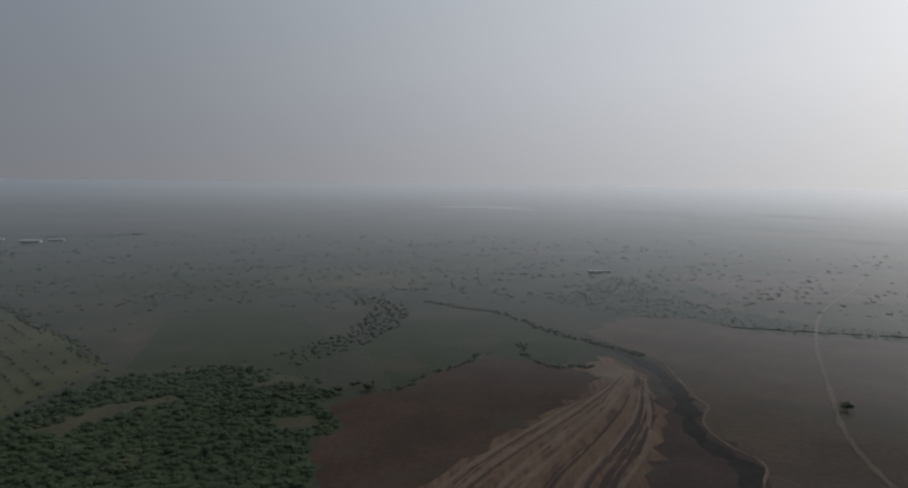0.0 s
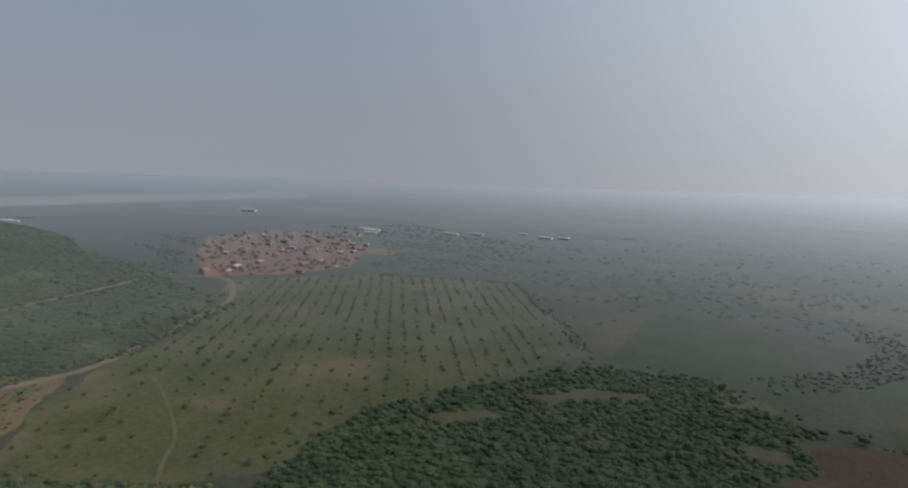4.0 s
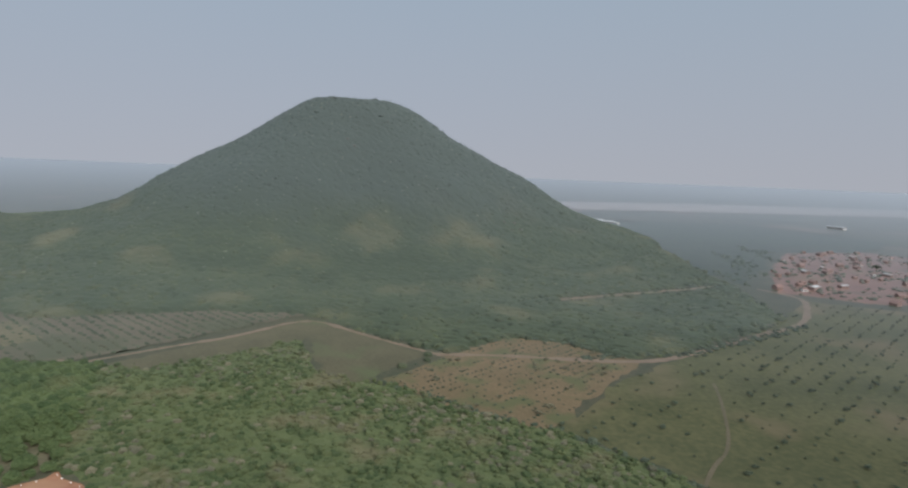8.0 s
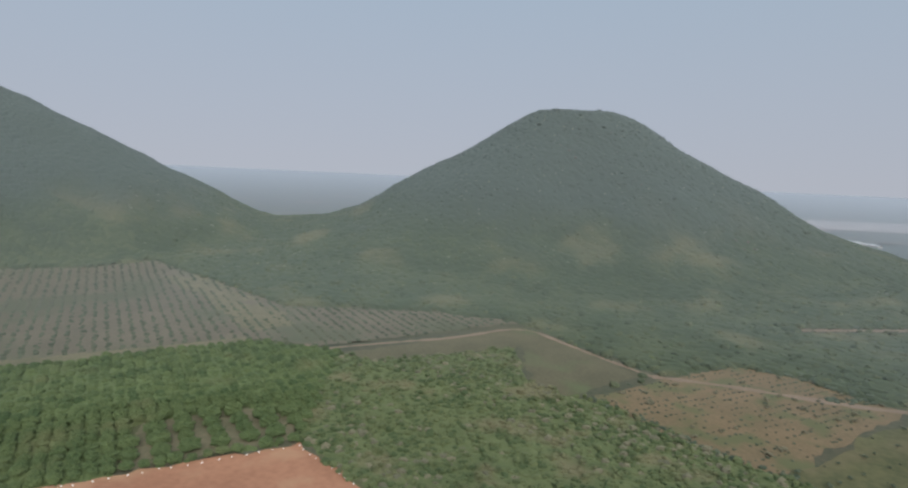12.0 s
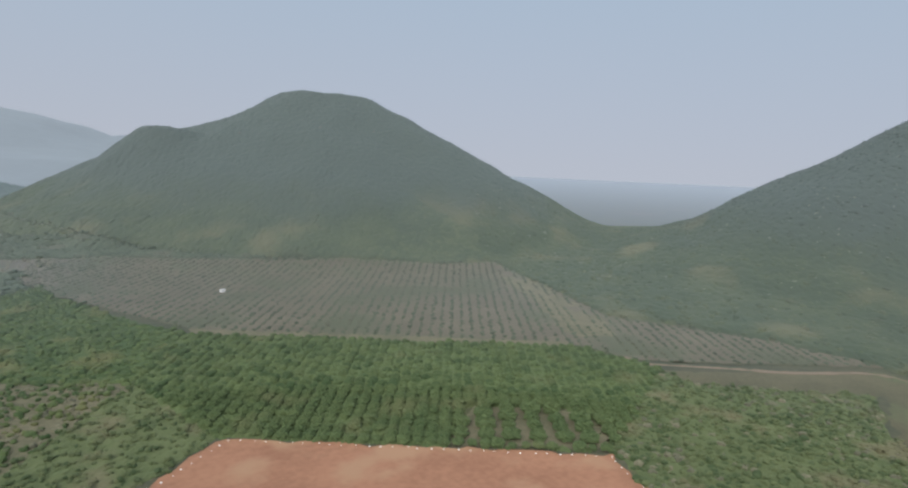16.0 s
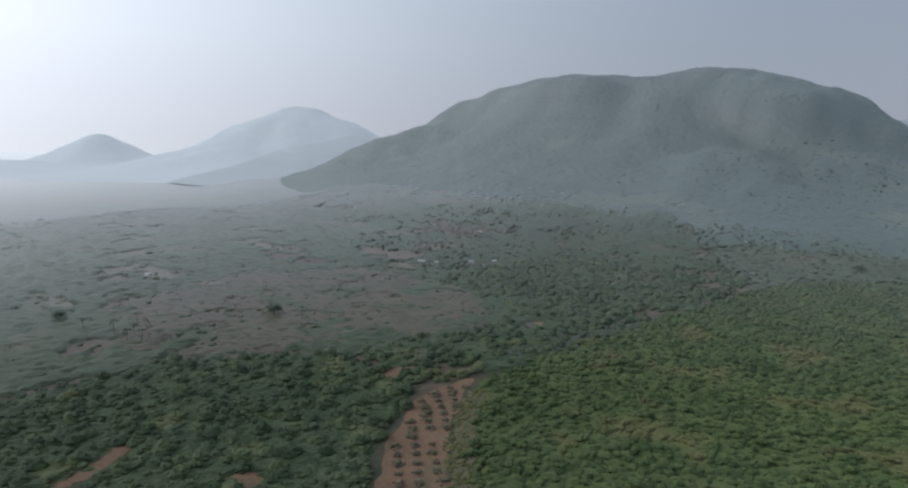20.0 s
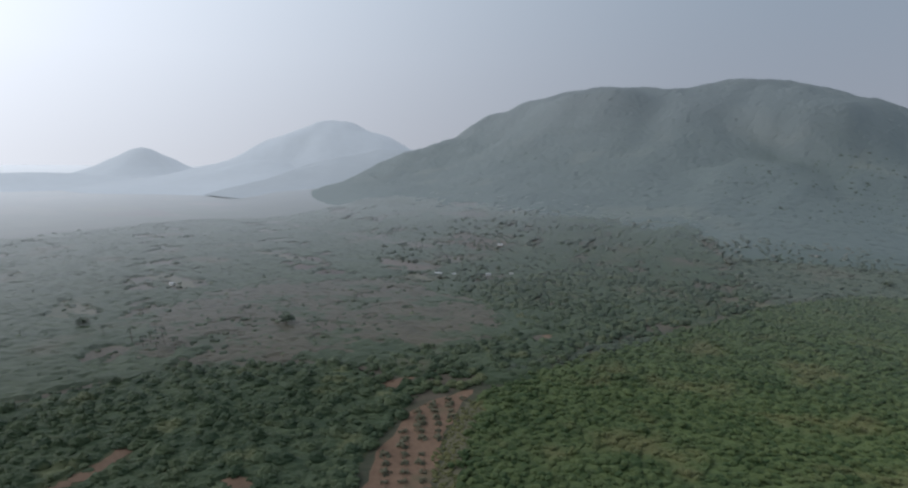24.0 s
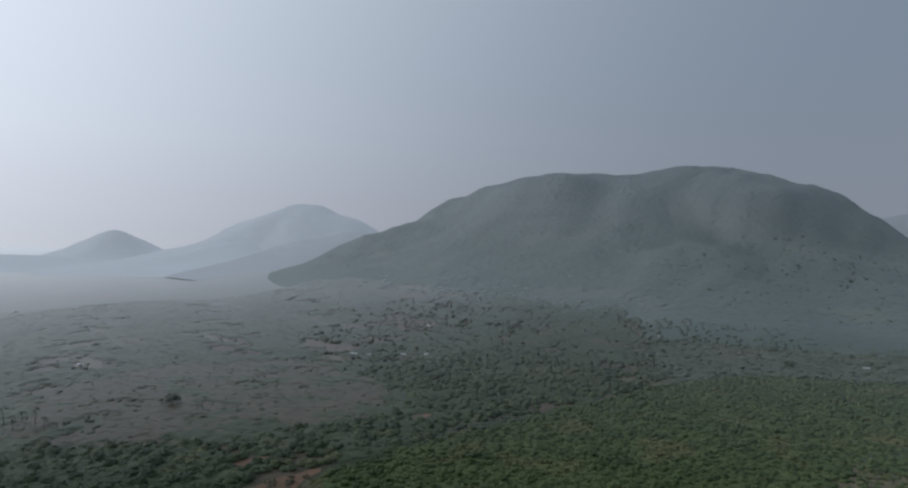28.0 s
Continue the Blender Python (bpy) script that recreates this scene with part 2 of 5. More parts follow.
m_leaf_dark = surface("dark_grove_leaves", (0.026, 0.045, 0.022), (0.062, 0.086, 0.04), 16, 0.9, third=(0.08, 0.09, 0.046), third_size=26, third_at=(0.58, 0.74), **LEAF)
# Hill scrub greyed towards the tops to imitate haze.
m_leaf_hill = surface("hill_scrub_leaves_greyed_for_haze", (0.038, 0.053, 0.026), (0.078, 0.091, 0.045), 34, 2.0, third=(0.1, 0.1, 0.052), third_size=70, third_at=(0.52, 0.7), upper=((0.054, 0.07, 0.055), (40, 115)), veil=0.12, slope=True, **FAR_LEAF)
# Green leaves under a heavier veil that imitates haze over the plain.
m_leaf_plain = surface("thicket_leaves_veiled_for_haze", (0.038, 0.06, 0.03), (0.076, 0.098, 0.05), 34, 2.0, third=(0.09, 0.086, 0.05), third_size=70, veil=0.45, **FAR_LEAF)
m_leaf_row = surface("plantation_leaves", (0.042, 0.068, 0.026), (0.084, 0.112, 0.044), 18, 1.0, third=(0.1, 0.112, 0.05), third_size=30, third_at=(0.55, 0.75), **LEAF)
m_leaf_olive = surface("olive_scrub_leaves", (0.044, 0.066, 0.027), (0.094, 0.114, 0.05), 16, 0.9, third=(0.122, 0.118, 0.064), third_size=24, third_at=(0.52, 0.7), **LEAF)
m_leaf_brush = surface("brown_green_brush_leaves", (0.056, 0.053, 0.036), (0.105, 0.093, 0.063), 20, 1.2, third=(0.06, 0.078, 0.042), third_size=26, third_at=(0.5, 0.62), **LEAF)
m_leaf_verge = surface("yellow_green_verge_leaves", (0.075, 0.082, 0.03), (0.128, 0.124, 0.05), 12, 1.0, **LEAF)
m_leaf_dry = surface("dusty_dry_leaves", (0.09, 0.092, 0.06), (0.15, 0.14, 0.09), 18, 1.2, **LEAF)


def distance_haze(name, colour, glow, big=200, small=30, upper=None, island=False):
    """Far hills: a plain backdrop whose pale colour and slight glow imitate haze."""
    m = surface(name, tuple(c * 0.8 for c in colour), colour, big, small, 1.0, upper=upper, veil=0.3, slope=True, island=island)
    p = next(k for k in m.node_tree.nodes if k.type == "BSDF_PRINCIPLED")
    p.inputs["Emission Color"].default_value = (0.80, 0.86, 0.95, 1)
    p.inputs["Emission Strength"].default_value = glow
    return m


m_dist = distance_haze("distant_hill_haze_tint", (0.11, 0.13, 0.14), 0.1)
m_far_dist = distance_haze("furthest_hill_haze_tint", (0.18, 0.2, 0.22), 0.34)
m_spur_dist = distance_haze("spur_haze_tint", (0.14, 0.16, 0.175), 0.2)
# A bluer tint higher up and a strong veil imitate haze on the long hill.
m_leaf_high = surface("hill_scrub_leaves_blued_for_haze", (0.024, 0.045, 0.024), (0.046, 0.068, 0.036), 80, 5.0, 1.0, veil=0.31, slope=True, island=True, third=(0.062, 0.075, 0.04), third_size=120, upper=((0.046, 0.062, 0.05), (110, 270)))
# Base colour lightened to imitate haze between the nearer and further slopes.
m_leaf_mid = surface("scrub_leaves_paled_for_haze", (0.048, 0.064, 0.038), (0.084, 0.1, 0.062), 60, 3.0, third=(0.09, 0.09, 0.06), third_size=60, veil=0.12, slope=True, island=True)
m_village = surface("bare_pink_village_soil", (0.15, 0.08, 0.062), (0.22, 0.125, 0.096), 30, 3.0, veil=VEIL, third=(0.1, 0.08, 0.055), third_size=50)
m_bark = plain("grey_brown_bark", (0.13, 0.095, 0.07), 0.9, 0.35, 0.3, 0.08)
m_stone = plain("whitewashed_stone", (0.78, 0.76, 0.72), 0.8, 0.12, 0.4)
m_rock = plain("weathered_granite_boulder", (0.15, 0.145, 0.13), 0.85, 0.3, 2.0, 0.08)
m_white = plain("whitewashed_plaster", (0.74, 0.735, 0.72), 0.8, 0.1, 1.5)
m_pink = plain("pink_limewashed_plaster", (0.36, 0.24, 0.2), 0.85, 0.2, 1.5)
m_tile = plain("terracotta_roof_tiles", (0.33, 0.195, 0.155), 0.8, 0.25, 0.8)
m_tin = plain("pale_metal_sheet_roof", (0.6, 0.605, 0.6), 0.7, 0.15, 1.2)
m_thatch = plain("grey_thatch", (0.2, 0.16, 0.12), 0.95, 0.3, 0.7)
m_wood = plain("weathered_wood", (0.15, 0.09, 0.055), 0.8, 0.3, 0.4)
m_glass = plain("dark_window_glass", (0.03, 0.035, 0.04), 0.12, 0.2, 0.5)


# ---- shapes ----
rng = np.random.default_rng(7)


def mesh_of(name, verts, faces, material, smooth=False):
    me = bpy.data.meshes.new(name)
    verts, faces = np.asarray(verts, np.float32), np.asarray(faces, np.int32)
    k = faces.shape[1]
    me.vertices.add(len(verts))
    me.vertices.foreach_set("co", verts.ravel())
    me.loops.add(faces.size)
    me.loops.foreach_set("vertex_index", faces.ravel())
    me.polygons.add(len(faces))
    me.polygons.foreach_set("loop_start", np.arange(0, faces.size, k, dtype=np.int32))
    me.polygons.foreach_set("use_smooth", np.full(len(faces), smooth))
    me.update(calc_edges=True)
    me.materials.append(material)
    return me


def part(name, bm, material, parent, label=""):
    """One mesh object under a thing or under a part."""
    me = bpy.data.meshes.new(name)
    bm.to_mesh(me)
    bm.free()
    me.materials.append(material)
    ob = new(name, me)
    ob.parent = parent
    return tagged(ob, label)


def soft(x, knots):
    """A smooth curve through a few (distance, height) knots."""
    xs, ys = np.array(knots, float).T
    fine = np.linspace(xs[0], xs[-1], 160)
    y = np.interp(fine, xs, ys)
    pad = np.pad(y, 7, mode="edge")
    y = np.convolve(pad, np.hanning(15) / np.hanning(15).sum(), "valid")
    y = y - y[-1] * np.linspace(0, 1, 160)
    return np.interp(x, fine, y)


def wave(x, y, size, seed):
    """Smooth uneven ground: a sum of slow waves, about -1 to 1."""
    r = np.random.default_rng(seed)
    s = 0
    for k in range(7):
        a, ph, q = r.uniform(0, 6.283), r.uniform(0, 6.283), (0.6 + 0.35 * k) * 6.283 / size
        s = s + np.sin((x * np.cos(a) + y * np.sin(a)) * q + ph) / (1 + 0.5 * k)
    return s / 2.6


# Each hill: centre x, y; stretch along and across; its turn; knots of distance and height; unevenness.
HILLS = [
    ("cone", -929, -173, 1.02, 1.02, 0, [(0, 188), (62, 184), (105, 159), (144, 133), (204, 100), (248, 77), (320, 34), (400, 9), (520, 0)], 4),
    ("twin", -529, -995, 1.0, 1.0, 0, [(0, 206), (70, 203), (148, 168), (258, 119), (360, 73), (440, 32), (500, 4), (570, 0)], 5),
    ("shoulder", -260, -937, 0.68, 0.78, 0, [(0, 134), (50, 128), (100, 100), (160, 66), (260, 25), (380, 0)], 5),
    ("massif", 558, -1486, 0.97, 0.97, 0, [(0, 267), (80, 263), (180, 228), (300, 193), (420, 95), (560, 40), (760, 9), (880, 0)], 8),
    ("massif_b", 824, -1363, 1.0, 1.0, 0, [(0, 251), (130, 247), (210, 229), (300, 158), (420, 95), (600, 45), (900, 0)], 8),
    ("massif_c", 1057, -1270, 1.06, 1.06, 0, [(0, 216), (70, 203), (160, 140), (300, 97), (460, 27), (640, 0)], 8),
    ("spur", 420, -1130, 0.7, 1.3, 20, [(0, 105), (120, 84), (260, 35), (420, 0)], 6),
    ("massif_m", 641, -1444, 1.04, 1.04, 0, [(0, 248), (100, 243), (200, 220), (320, 146), (450, 83), (620, 32), (800, 0)], 6),
]


FAR_HILLS = [
    ("far_peak", 2067, -1409, 1.0, 1.0, 0, [(0, 232), (60, 224), (136, 192), (205, 168), (363, 82), (600, 20), (800, 0)], 5),
    ("last_peak", 3104, -1059, 1.0, 1.0, 0, [(0, 130), (40, 122), (110, 86), (190, 45), (280, 12), (380, 0)], 3),
    ("low_rise", 2470, -470, 1.0, 1.0, 0, [(0, 38), (150, 34), (330, 12), (500, 0)], 3),
    ("back_col", 1479, -1290, 0.97, 0.97, 0, [(0, 118), (120, 116), (300, 83), (480, 32), (640, 0)], 6),
    ("back_hill", 10, -2272, 1.67, 1.12, 0, [(0, 207), (90, 203), (230, 166), (380, 93), (600, 63), (900, 0)], 7),
    ("back_ridge", -555, -2338, 1.28, 0.98, 0, [(0, 136), (150, 127), (320, 76), (600, 17), (800, 0)], 7),
    ("small_spur", 1929, -1040, 0.96, 0.96, 0, [(0, 86), (60, 80), (200, 43), (400, 20), (600, 0)], 3),
]


def height(x, y, hills=HILLS, first=0):
    """The ground's height in metres at x, y."""
    x, y = np.asarray(x, float), np.asarray(y, float)
    z = np.zeros(np.broadcast(x, y).shape)
    for n, (_, cx, cy, sx, sy, turn, knots, rough) in enumerate(hills, first):
        c, s = math.cos(radians(turn)), math.sin(radians(turn))
        dx, dy = x - cx, y - cy
        u, v = (dx * c + dy * s) / sx, (-dx * s + dy * c) / sy
        a = np.arctan2(v, u)
        d = np.hypot(u, v)
        d = d * (1 + np.clip(d / 250, 0, 1) * (0.05 * np.sin(3 * a + n) + 0.035 * np.sin(5 * a + 2 * n) + 0.02 * np.sin(9 * a + n)))
        if n == 1:  # a hollow between the top and its shoulder
            d = d * (1 + 0.2 * np.exp(-((a + 0.47) / 0.6) ** 2 - ((d - 105) / 70) ** 2))
        h = soft(d, knots)
        h = h + rough * wave(x, y, 150, n + 3) * np.clip(h / 60, 0, 1)
        k = 14.0
        z = np.maximum(z, h) + np.maximum(k - np.abs(z - h), 0) ** 2 / (4 * k) * np.clip(np.minimum(z, h) / 8, 0, 1)
    return z


def inside(px, py, poly):
    hit = np.zeros(len(px), bool)
    for (x0, y0), (x1, y1) in zip(poly, poly[1:] + poly[:1]):
        cross = ((y0 > py) != (y1 > py))
        hit ^= cross & (px < (x1 - x0) * (py - y0) / ((y1 - y0) or 1e-9) + x0)
    return hit


def along(line, step):
    """Points every step metres along a bent line, with their heading."""
    out = []
    for (x0, y0), (x1, y1) in zip(line, line[1:]):
        d = math.hypot(x1 - x0, y1 - y0)
        for k in range(max(1, round(d / step))):
            f = k / max(1, round(d / step))
            out.append((x0 + f * (x1 - x0), y0 + f * (y1 - y0), math.atan2(y1 - y0, x1 - x0)))
    x0, y0 = line[-1]
    out.append((x0, y0, out[-1][2]))
    return out


def smooth_line(line, rounds=2):
    for _ in range(rounds):
        mid = [line[0]]
        for a, b in zip(line, line[1:]):
            mid += [(0.75 * a[0] + 0.25 * b[0], 0.75 * a[1] + 0.25 * b[1]), (0.25 * a[0] + 0.75 * b[0], 0.25 * a[1] + 0.75 * b[1])]
        line = mid + [line[-1]]
    return line


def patch(name, poly, material, label, category="field", lift=0.12, rag=1.2, cell=25.0):
    """A field: a sheet with a ragged outline that lies on the ground."""
    ring = [p[:2] for p in along(poly + poly[:1], 6.0)[:-1]]
    r = np.random.default_rng(len(name) + len(ring))
    bm = bmesh.new()
    vs = [bm.verts.new((x + r.normal(0, rag) , y + r.normal(0, rag), 0)) for x, y in ring]
    bm.faces.new(vs)
    bmesh.ops.triangulate(bm, faces=bm.faces[:])
    xs, ys = [p[0] for p in poly], [p[1] for p in poly]
    for axis, lo, hi in ((0, min(xs), max(xs)), (1, min(ys), max(ys))):
        for k in range(1, int((hi - lo) / cell) + 1):
            co, no = [0, 0, 0], [0, 0, 0]
            co[axis], no[axis] = lo + k * cell, 1
            bmesh.ops.bisect_plane(bm, geom=bm.verts[:] + bm.edges[:] + bm.faces[:], plane_co=co, plane_no=no)
    zs = height(np.array([v.co.x for v in bm.verts]), np.array([v.co.y for v in bm.verts]))
    for v, z in zip(bm.verts, zs):
        v.co.z = z + lift * 0.3
    bm.normal_update()
    for f in bm.faces:
        if f.normal.z < 0:
            f.normal_flip()
    me = bpy.data.meshes.new(name)
    bm.to_mesh(me)
    bm.free()
    me.materials.append(material)
    return tagged(new(name, me), label, category, kind="structure")


def track(name, line, width, material, label, lift=0.45):
    """A worn track: a ribbon along a bent line, its edges uneven."""
    r = np.random.default_rng(len(line) + 11)
    pts = along(smooth_line(line), 5.0)
    verts, faces = [], []
    for k, (x, y, a) in enumerate(pts):
        w = width / 2 * (1 + 0.25 * r.normal())
        for side in (-1, 0, 1):
            px, py = x - math.sin(a) * w * side, y + math.cos(a) * w * side
            verts.append((px, py, float(height(px, py)) + lift * 0.4 - 0.02 * abs(side)))
        if k:
            b = 3 * k
            faces += [(b - 3, b - 2, b + 1, b), (b - 2, b - 1, b + 2, b + 1)]
    verts = np.array(verts)
    return tagged(new(name, mesh_of(name, verts, np.array(faces)[:, ::-1], material)), label, "track", kind="structure")


# Plant shapes: clumps of leaves, each a jittered twenty-sided lump, with loose sprays.
g = (1 + 5 ** 0.5) / 2
ICO_V = np.array([(-1, g, 0), (1, g, 0), (-1, -g, 0), (1, -g, 0), (0, -1, g), (0, 1, g), (0, -1, -g), (0, 1, -g), (g, 0, -1), (g, 0, 1), (-g, 0, -1), (-g, 0, 1)]) / math.hypot(1, g)
ICO_F = np.array([(0, 11, 5), (0, 5, 1), (0, 1, 7), (0, 7, 10), (0, 10, 11), (1, 5, 9), (5, 11, 4), (11, 10, 2), (10, 7, 6), (7, 1, 8),
                  (3, 9, 4), (3, 4, 2), (3, 2, 6), (3, 6, 8), (3, 8, 9), (4, 9, 5), (2, 4, 11), (6, 2, 10), (8, 6, 7), (9, 8, 1)])


def crown_shape(seed, clumps, sprays, low=0.25, tall=1.0):
    """A crown about one metre in radius whose foot is at z = 0."""
    r = np.random.default_rng(seed)
    verts, faces, at = [], [], 0
    for k in range(clumps):
        a, h = r.uniform(0, 6.283), r.uniform(0, 1)
        d = (0.0 if clumps == 1 else r.uniform(0.25, 0.72)) * (1.15 - 0.6 * h)
        c = np.array([d * math.cos(a), d * math.sin(a), (low + 0.25 + h * 0.75) * tall])
        if clumps == 1:
            c = np.array([0, 0, 0.45 * tall])
        size = r.uniform(0.30, 0.52) if clumps > 2 else r.uniform(0.75, 0.95)
        v = ICO_V * size * r.uniform(0.7, 1.25, (12, 1)) * (1, 1, 0.75 * min(tall, 1)) + c
        verts.append(v)
        faces.append(ICO_F + at)
        at += 12
    for k in range(sprays):
        a, e = r.uniform(0, 6.283), r.uniform(-0.2, 1.2)
        c = np.array([math.cos(a) * math.cos(e) * 0.95, math.sin(a) * math.cos(e) * 0.95, (low + 0.45 + 0.75 * math.sin(e)) * tall])
        verts.append(c + r.normal(0, 0.16, (3, 3)))
        faces.append(np.array([(at, at + 1, at + 2)]))
        at += 3
    return np.concatenate(verts), np.concatenate(faces)


def dome_shape(seed, sprays, rings=6, sides=13):
    """A full rounded crown about one metre in radius: an uneven dome of leaves that hangs down to its foot, with loose sprays."""
    r = np.random.default_rng(seed)
    verts, faces = [(0, 0, 1.15)], []
    for k in range(1, rings + 1):
        e = k / rings * 2.0
        for j in range(sides):
            a, q = (j + 0.5 * (k % 2)) * 6.2832 / sides, r.uniform(0.74, 1.2)
            verts.append((math.sin(e) * math.cos(a) * q, math.sin(e) * math.sin(a) * q, 0.5 + 0.65 * math.cos(e) * q))
    for j in range(sides):
        faces.append((0, 1 + j, 1 + (j + 1) % sides))
        for k in range(rings - 1):
            a, b = 1 + k * sides, 1 + (k + 1) * sides
            faces += [(a + j, b + j, b + (j + 1) % sides), (a + j, b + (j + 1) % sides, a + (j + 1) % sides)]
    at = len(verts)
    for k in range(sprays):
        a, e = r.uniform(0, 6.283), r.uniform(0.1, 1.5)
        c = np.array([math.cos(a) * math.cos(e), math.sin(a) * math.cos(e), 0.55 + 0.65 * math.sin(e)])
        verts += [tuple(c + r.normal(0, 0.1, 3)) for _ in range(3)]
        faces.append((at, at + 1, at + 2))
        at += 3
    return np.array(verts), np.array(faces)


DOME = [dome_shape(130 + k, 10, 5, 11) for k in range(5)]
CLUSTER = [crown_shape(150 + k, 4, 0, -0.05, 0.8) for k in range(7)]
MID = [crown_shape(20 + k, 3, 6) for k in range(5)]
BUSH = [crown_shape(40 + k, 2, 5, 0.0, 0.62) for k in range(5)]
LOW = [crown_shape(90 + k, 1, 2, 0.0, 0.75) for k in range(7)]
MOUND = [crown_shape(110 + k, 1, 2, 0.0, 0.62) for k in range(7)]
FLAT = [crown_shape(80 + k, 1, 1, 0.0, 0.35) for k in range(5)]


def growth(name, pts, sizes, shapes, material, label, category="woodland", sink=0.15):
    """Many plants as one mesh: one of the shapes at each point, turned and sized by chance."""
    r = np.random.default_rng(len(pts) + len(name))
    pts, sizes = np.asarray(pts, float), np.asarray(sizes, float)
    z = height(pts[:, 0], pts[:, 1])
    pick = r.integers(0, len(shapes), len(pts))
    verts, faces, at = [], [], 0
    for k, (v, f) in enumerate(shapes):
        some = pick == k
        count = int(some.sum())
        if not count:
            continue
        a, s = r.uniform(0, 6.283, count), sizes[some]
        tall = s * r.uniform(0.75, 1.25, count)
        c, q = np.cos(a), np.sin(a)
        x = (v[None, :, 0] * c[:, None] - v[None, :, 1] * q[:, None]) * s[:, None] + pts[some, 0:1]
        y = (v[None, :, 0] * q[:, None] + v[None, :, 1] * c[:, None]) * s[:, None] + pts[some, 1:2]
        w = v[None, :, 2] * tall[:, None] + (z[some] - sink * s)[:, None]
        verts.append(np.stack([x, y, w], -1).reshape(-1, 3))
        faces.append((f[None] + (np.arange(count) * len(v))[:, None, None]).reshape(-1, 3) + at)
        at += count * len(v)
    return tagged(new(name, mesh_of(name, np.concatenate(verts), np.concatenate(faces), material)), label, category, kind="stuff")


def canopy(name, poly, gap, tall, cell, material, label, seed, without=(), clump=0.0, edge=None, rag=0.0):
    """A closed canopy as one uneven sheet: round crowns about gap metres apart, with a ragged surface; clump: how much of it is broken by clearings;
    edge: the ellipse (x, y, half width, half depth) towards whose rim it dies away; rag: how far its outline wanders."""
    r = np.random.default_rng(seed + 500)
    xs, ys = np.array([p[0] for p in poly]), np.array([p[1] for p in poly])
    nx, ny = int(np.ptp(xs) / cell) + 2, int(np.ptp(ys) / cell) + 2
    ix, iy = np.meshgrid(np.arange(nx), np.arange(ny), indexing="ij")
    x = xs.min() + ix * cell + r.uniform(-0.38, 0.38, ix.shape) * cell
    y = ys.min() + iy * cell + r.uniform(-0.38, 0.38, ix.shape) * cell
    mx, my = (x[:-1, :-1] + x[1:, 1:]).ravel() / 2, (y[:-1, :-1] + y[1:, 1:]).ravel() / 2
    tx, ty = mx + rag * wave(mx, my, 30, 5) + rag * wave(mx, my, 90, 6), my + rag * wave(mx, my, 30, 7) + rag * wave(mx, my, 90, 8)
    keep = inside(tx, ty, poly)
    for other in without:
        keep &= ~inside(tx, ty, other)
    if clump:
        keep &= wave(mx, my, 80, seed) + 0.4 * wave(mx, my, 17, seed + 1) > clump - 1
    a = (np.arange(nx - 1)[:, None] * ny + np.arange(ny - 1)[None]).ravel()[keep]
    quads = np.stack([a, a + ny, a + ny + 1, a + 1], -1)
    used, back = np.unique(quads, return_inverse=True)
    quads = back.reshape(-1, 4)
    x, y = x.ravel()[used], y.ravel()[used]
    full = np.bincount(quads.ravel(), minlength=len(used)) == 4
    gu, gv = int(np.ptp(xs) / gap) + 5, int(np.ptp(ys) / gap) + 5
    ox, oy, oh = r.uniform(0.1, 0.9, (gu, gv)), r.uniform(0.1, 0.9, (gu, gv)), r.uniform(0.55, 1.0, (gu, gv))
    u, v = (x - xs.min()) / gap + 2, (y - ys.min()) / gap + 2
    iu, iv = np.floor(u).astype(int), np.floor(v).astype(int)
    dome = np.zeros(len(x))
    for du in (-1, 0, 1):
        for dv in (-1, 0, 1):
            cu, cv = np.clip(iu + du, 0, gu - 1), np.clip(iv + dv, 0, gv - 1)
            d2 = (u - cu - ox[cu, cv]) ** 2 + (v - cv - oy[cu, cv]) ** 2
            dome = np.maximum(dome, oh[cu, cv] * np.sqrt(np.clip(1 - d2 / 0.42, 0.02, 1)))
    rim = np.ones(len(x))
    if edge:
        rim = np.clip((1 - np.hypot((x - edge[0]) / edge[2], (y - edge[1]) / edge[3])) / 0.15, 0, 1)
    sunk = 2.9 * np.clip(height(x, y) / 25, 0, 1) * (1 - rim)
    z = height(x, y) + np.where(full, rim * tall * (0.15 + dome * 0.85 + r.uniform(-0.12, 0.2, len(x))) - sunk, -0.2 - sunk)
    return tagged(new(name, mesh_of(name, np.stack([x, y, z], -1), quads, material)), label, "woodland", kind="stuff")


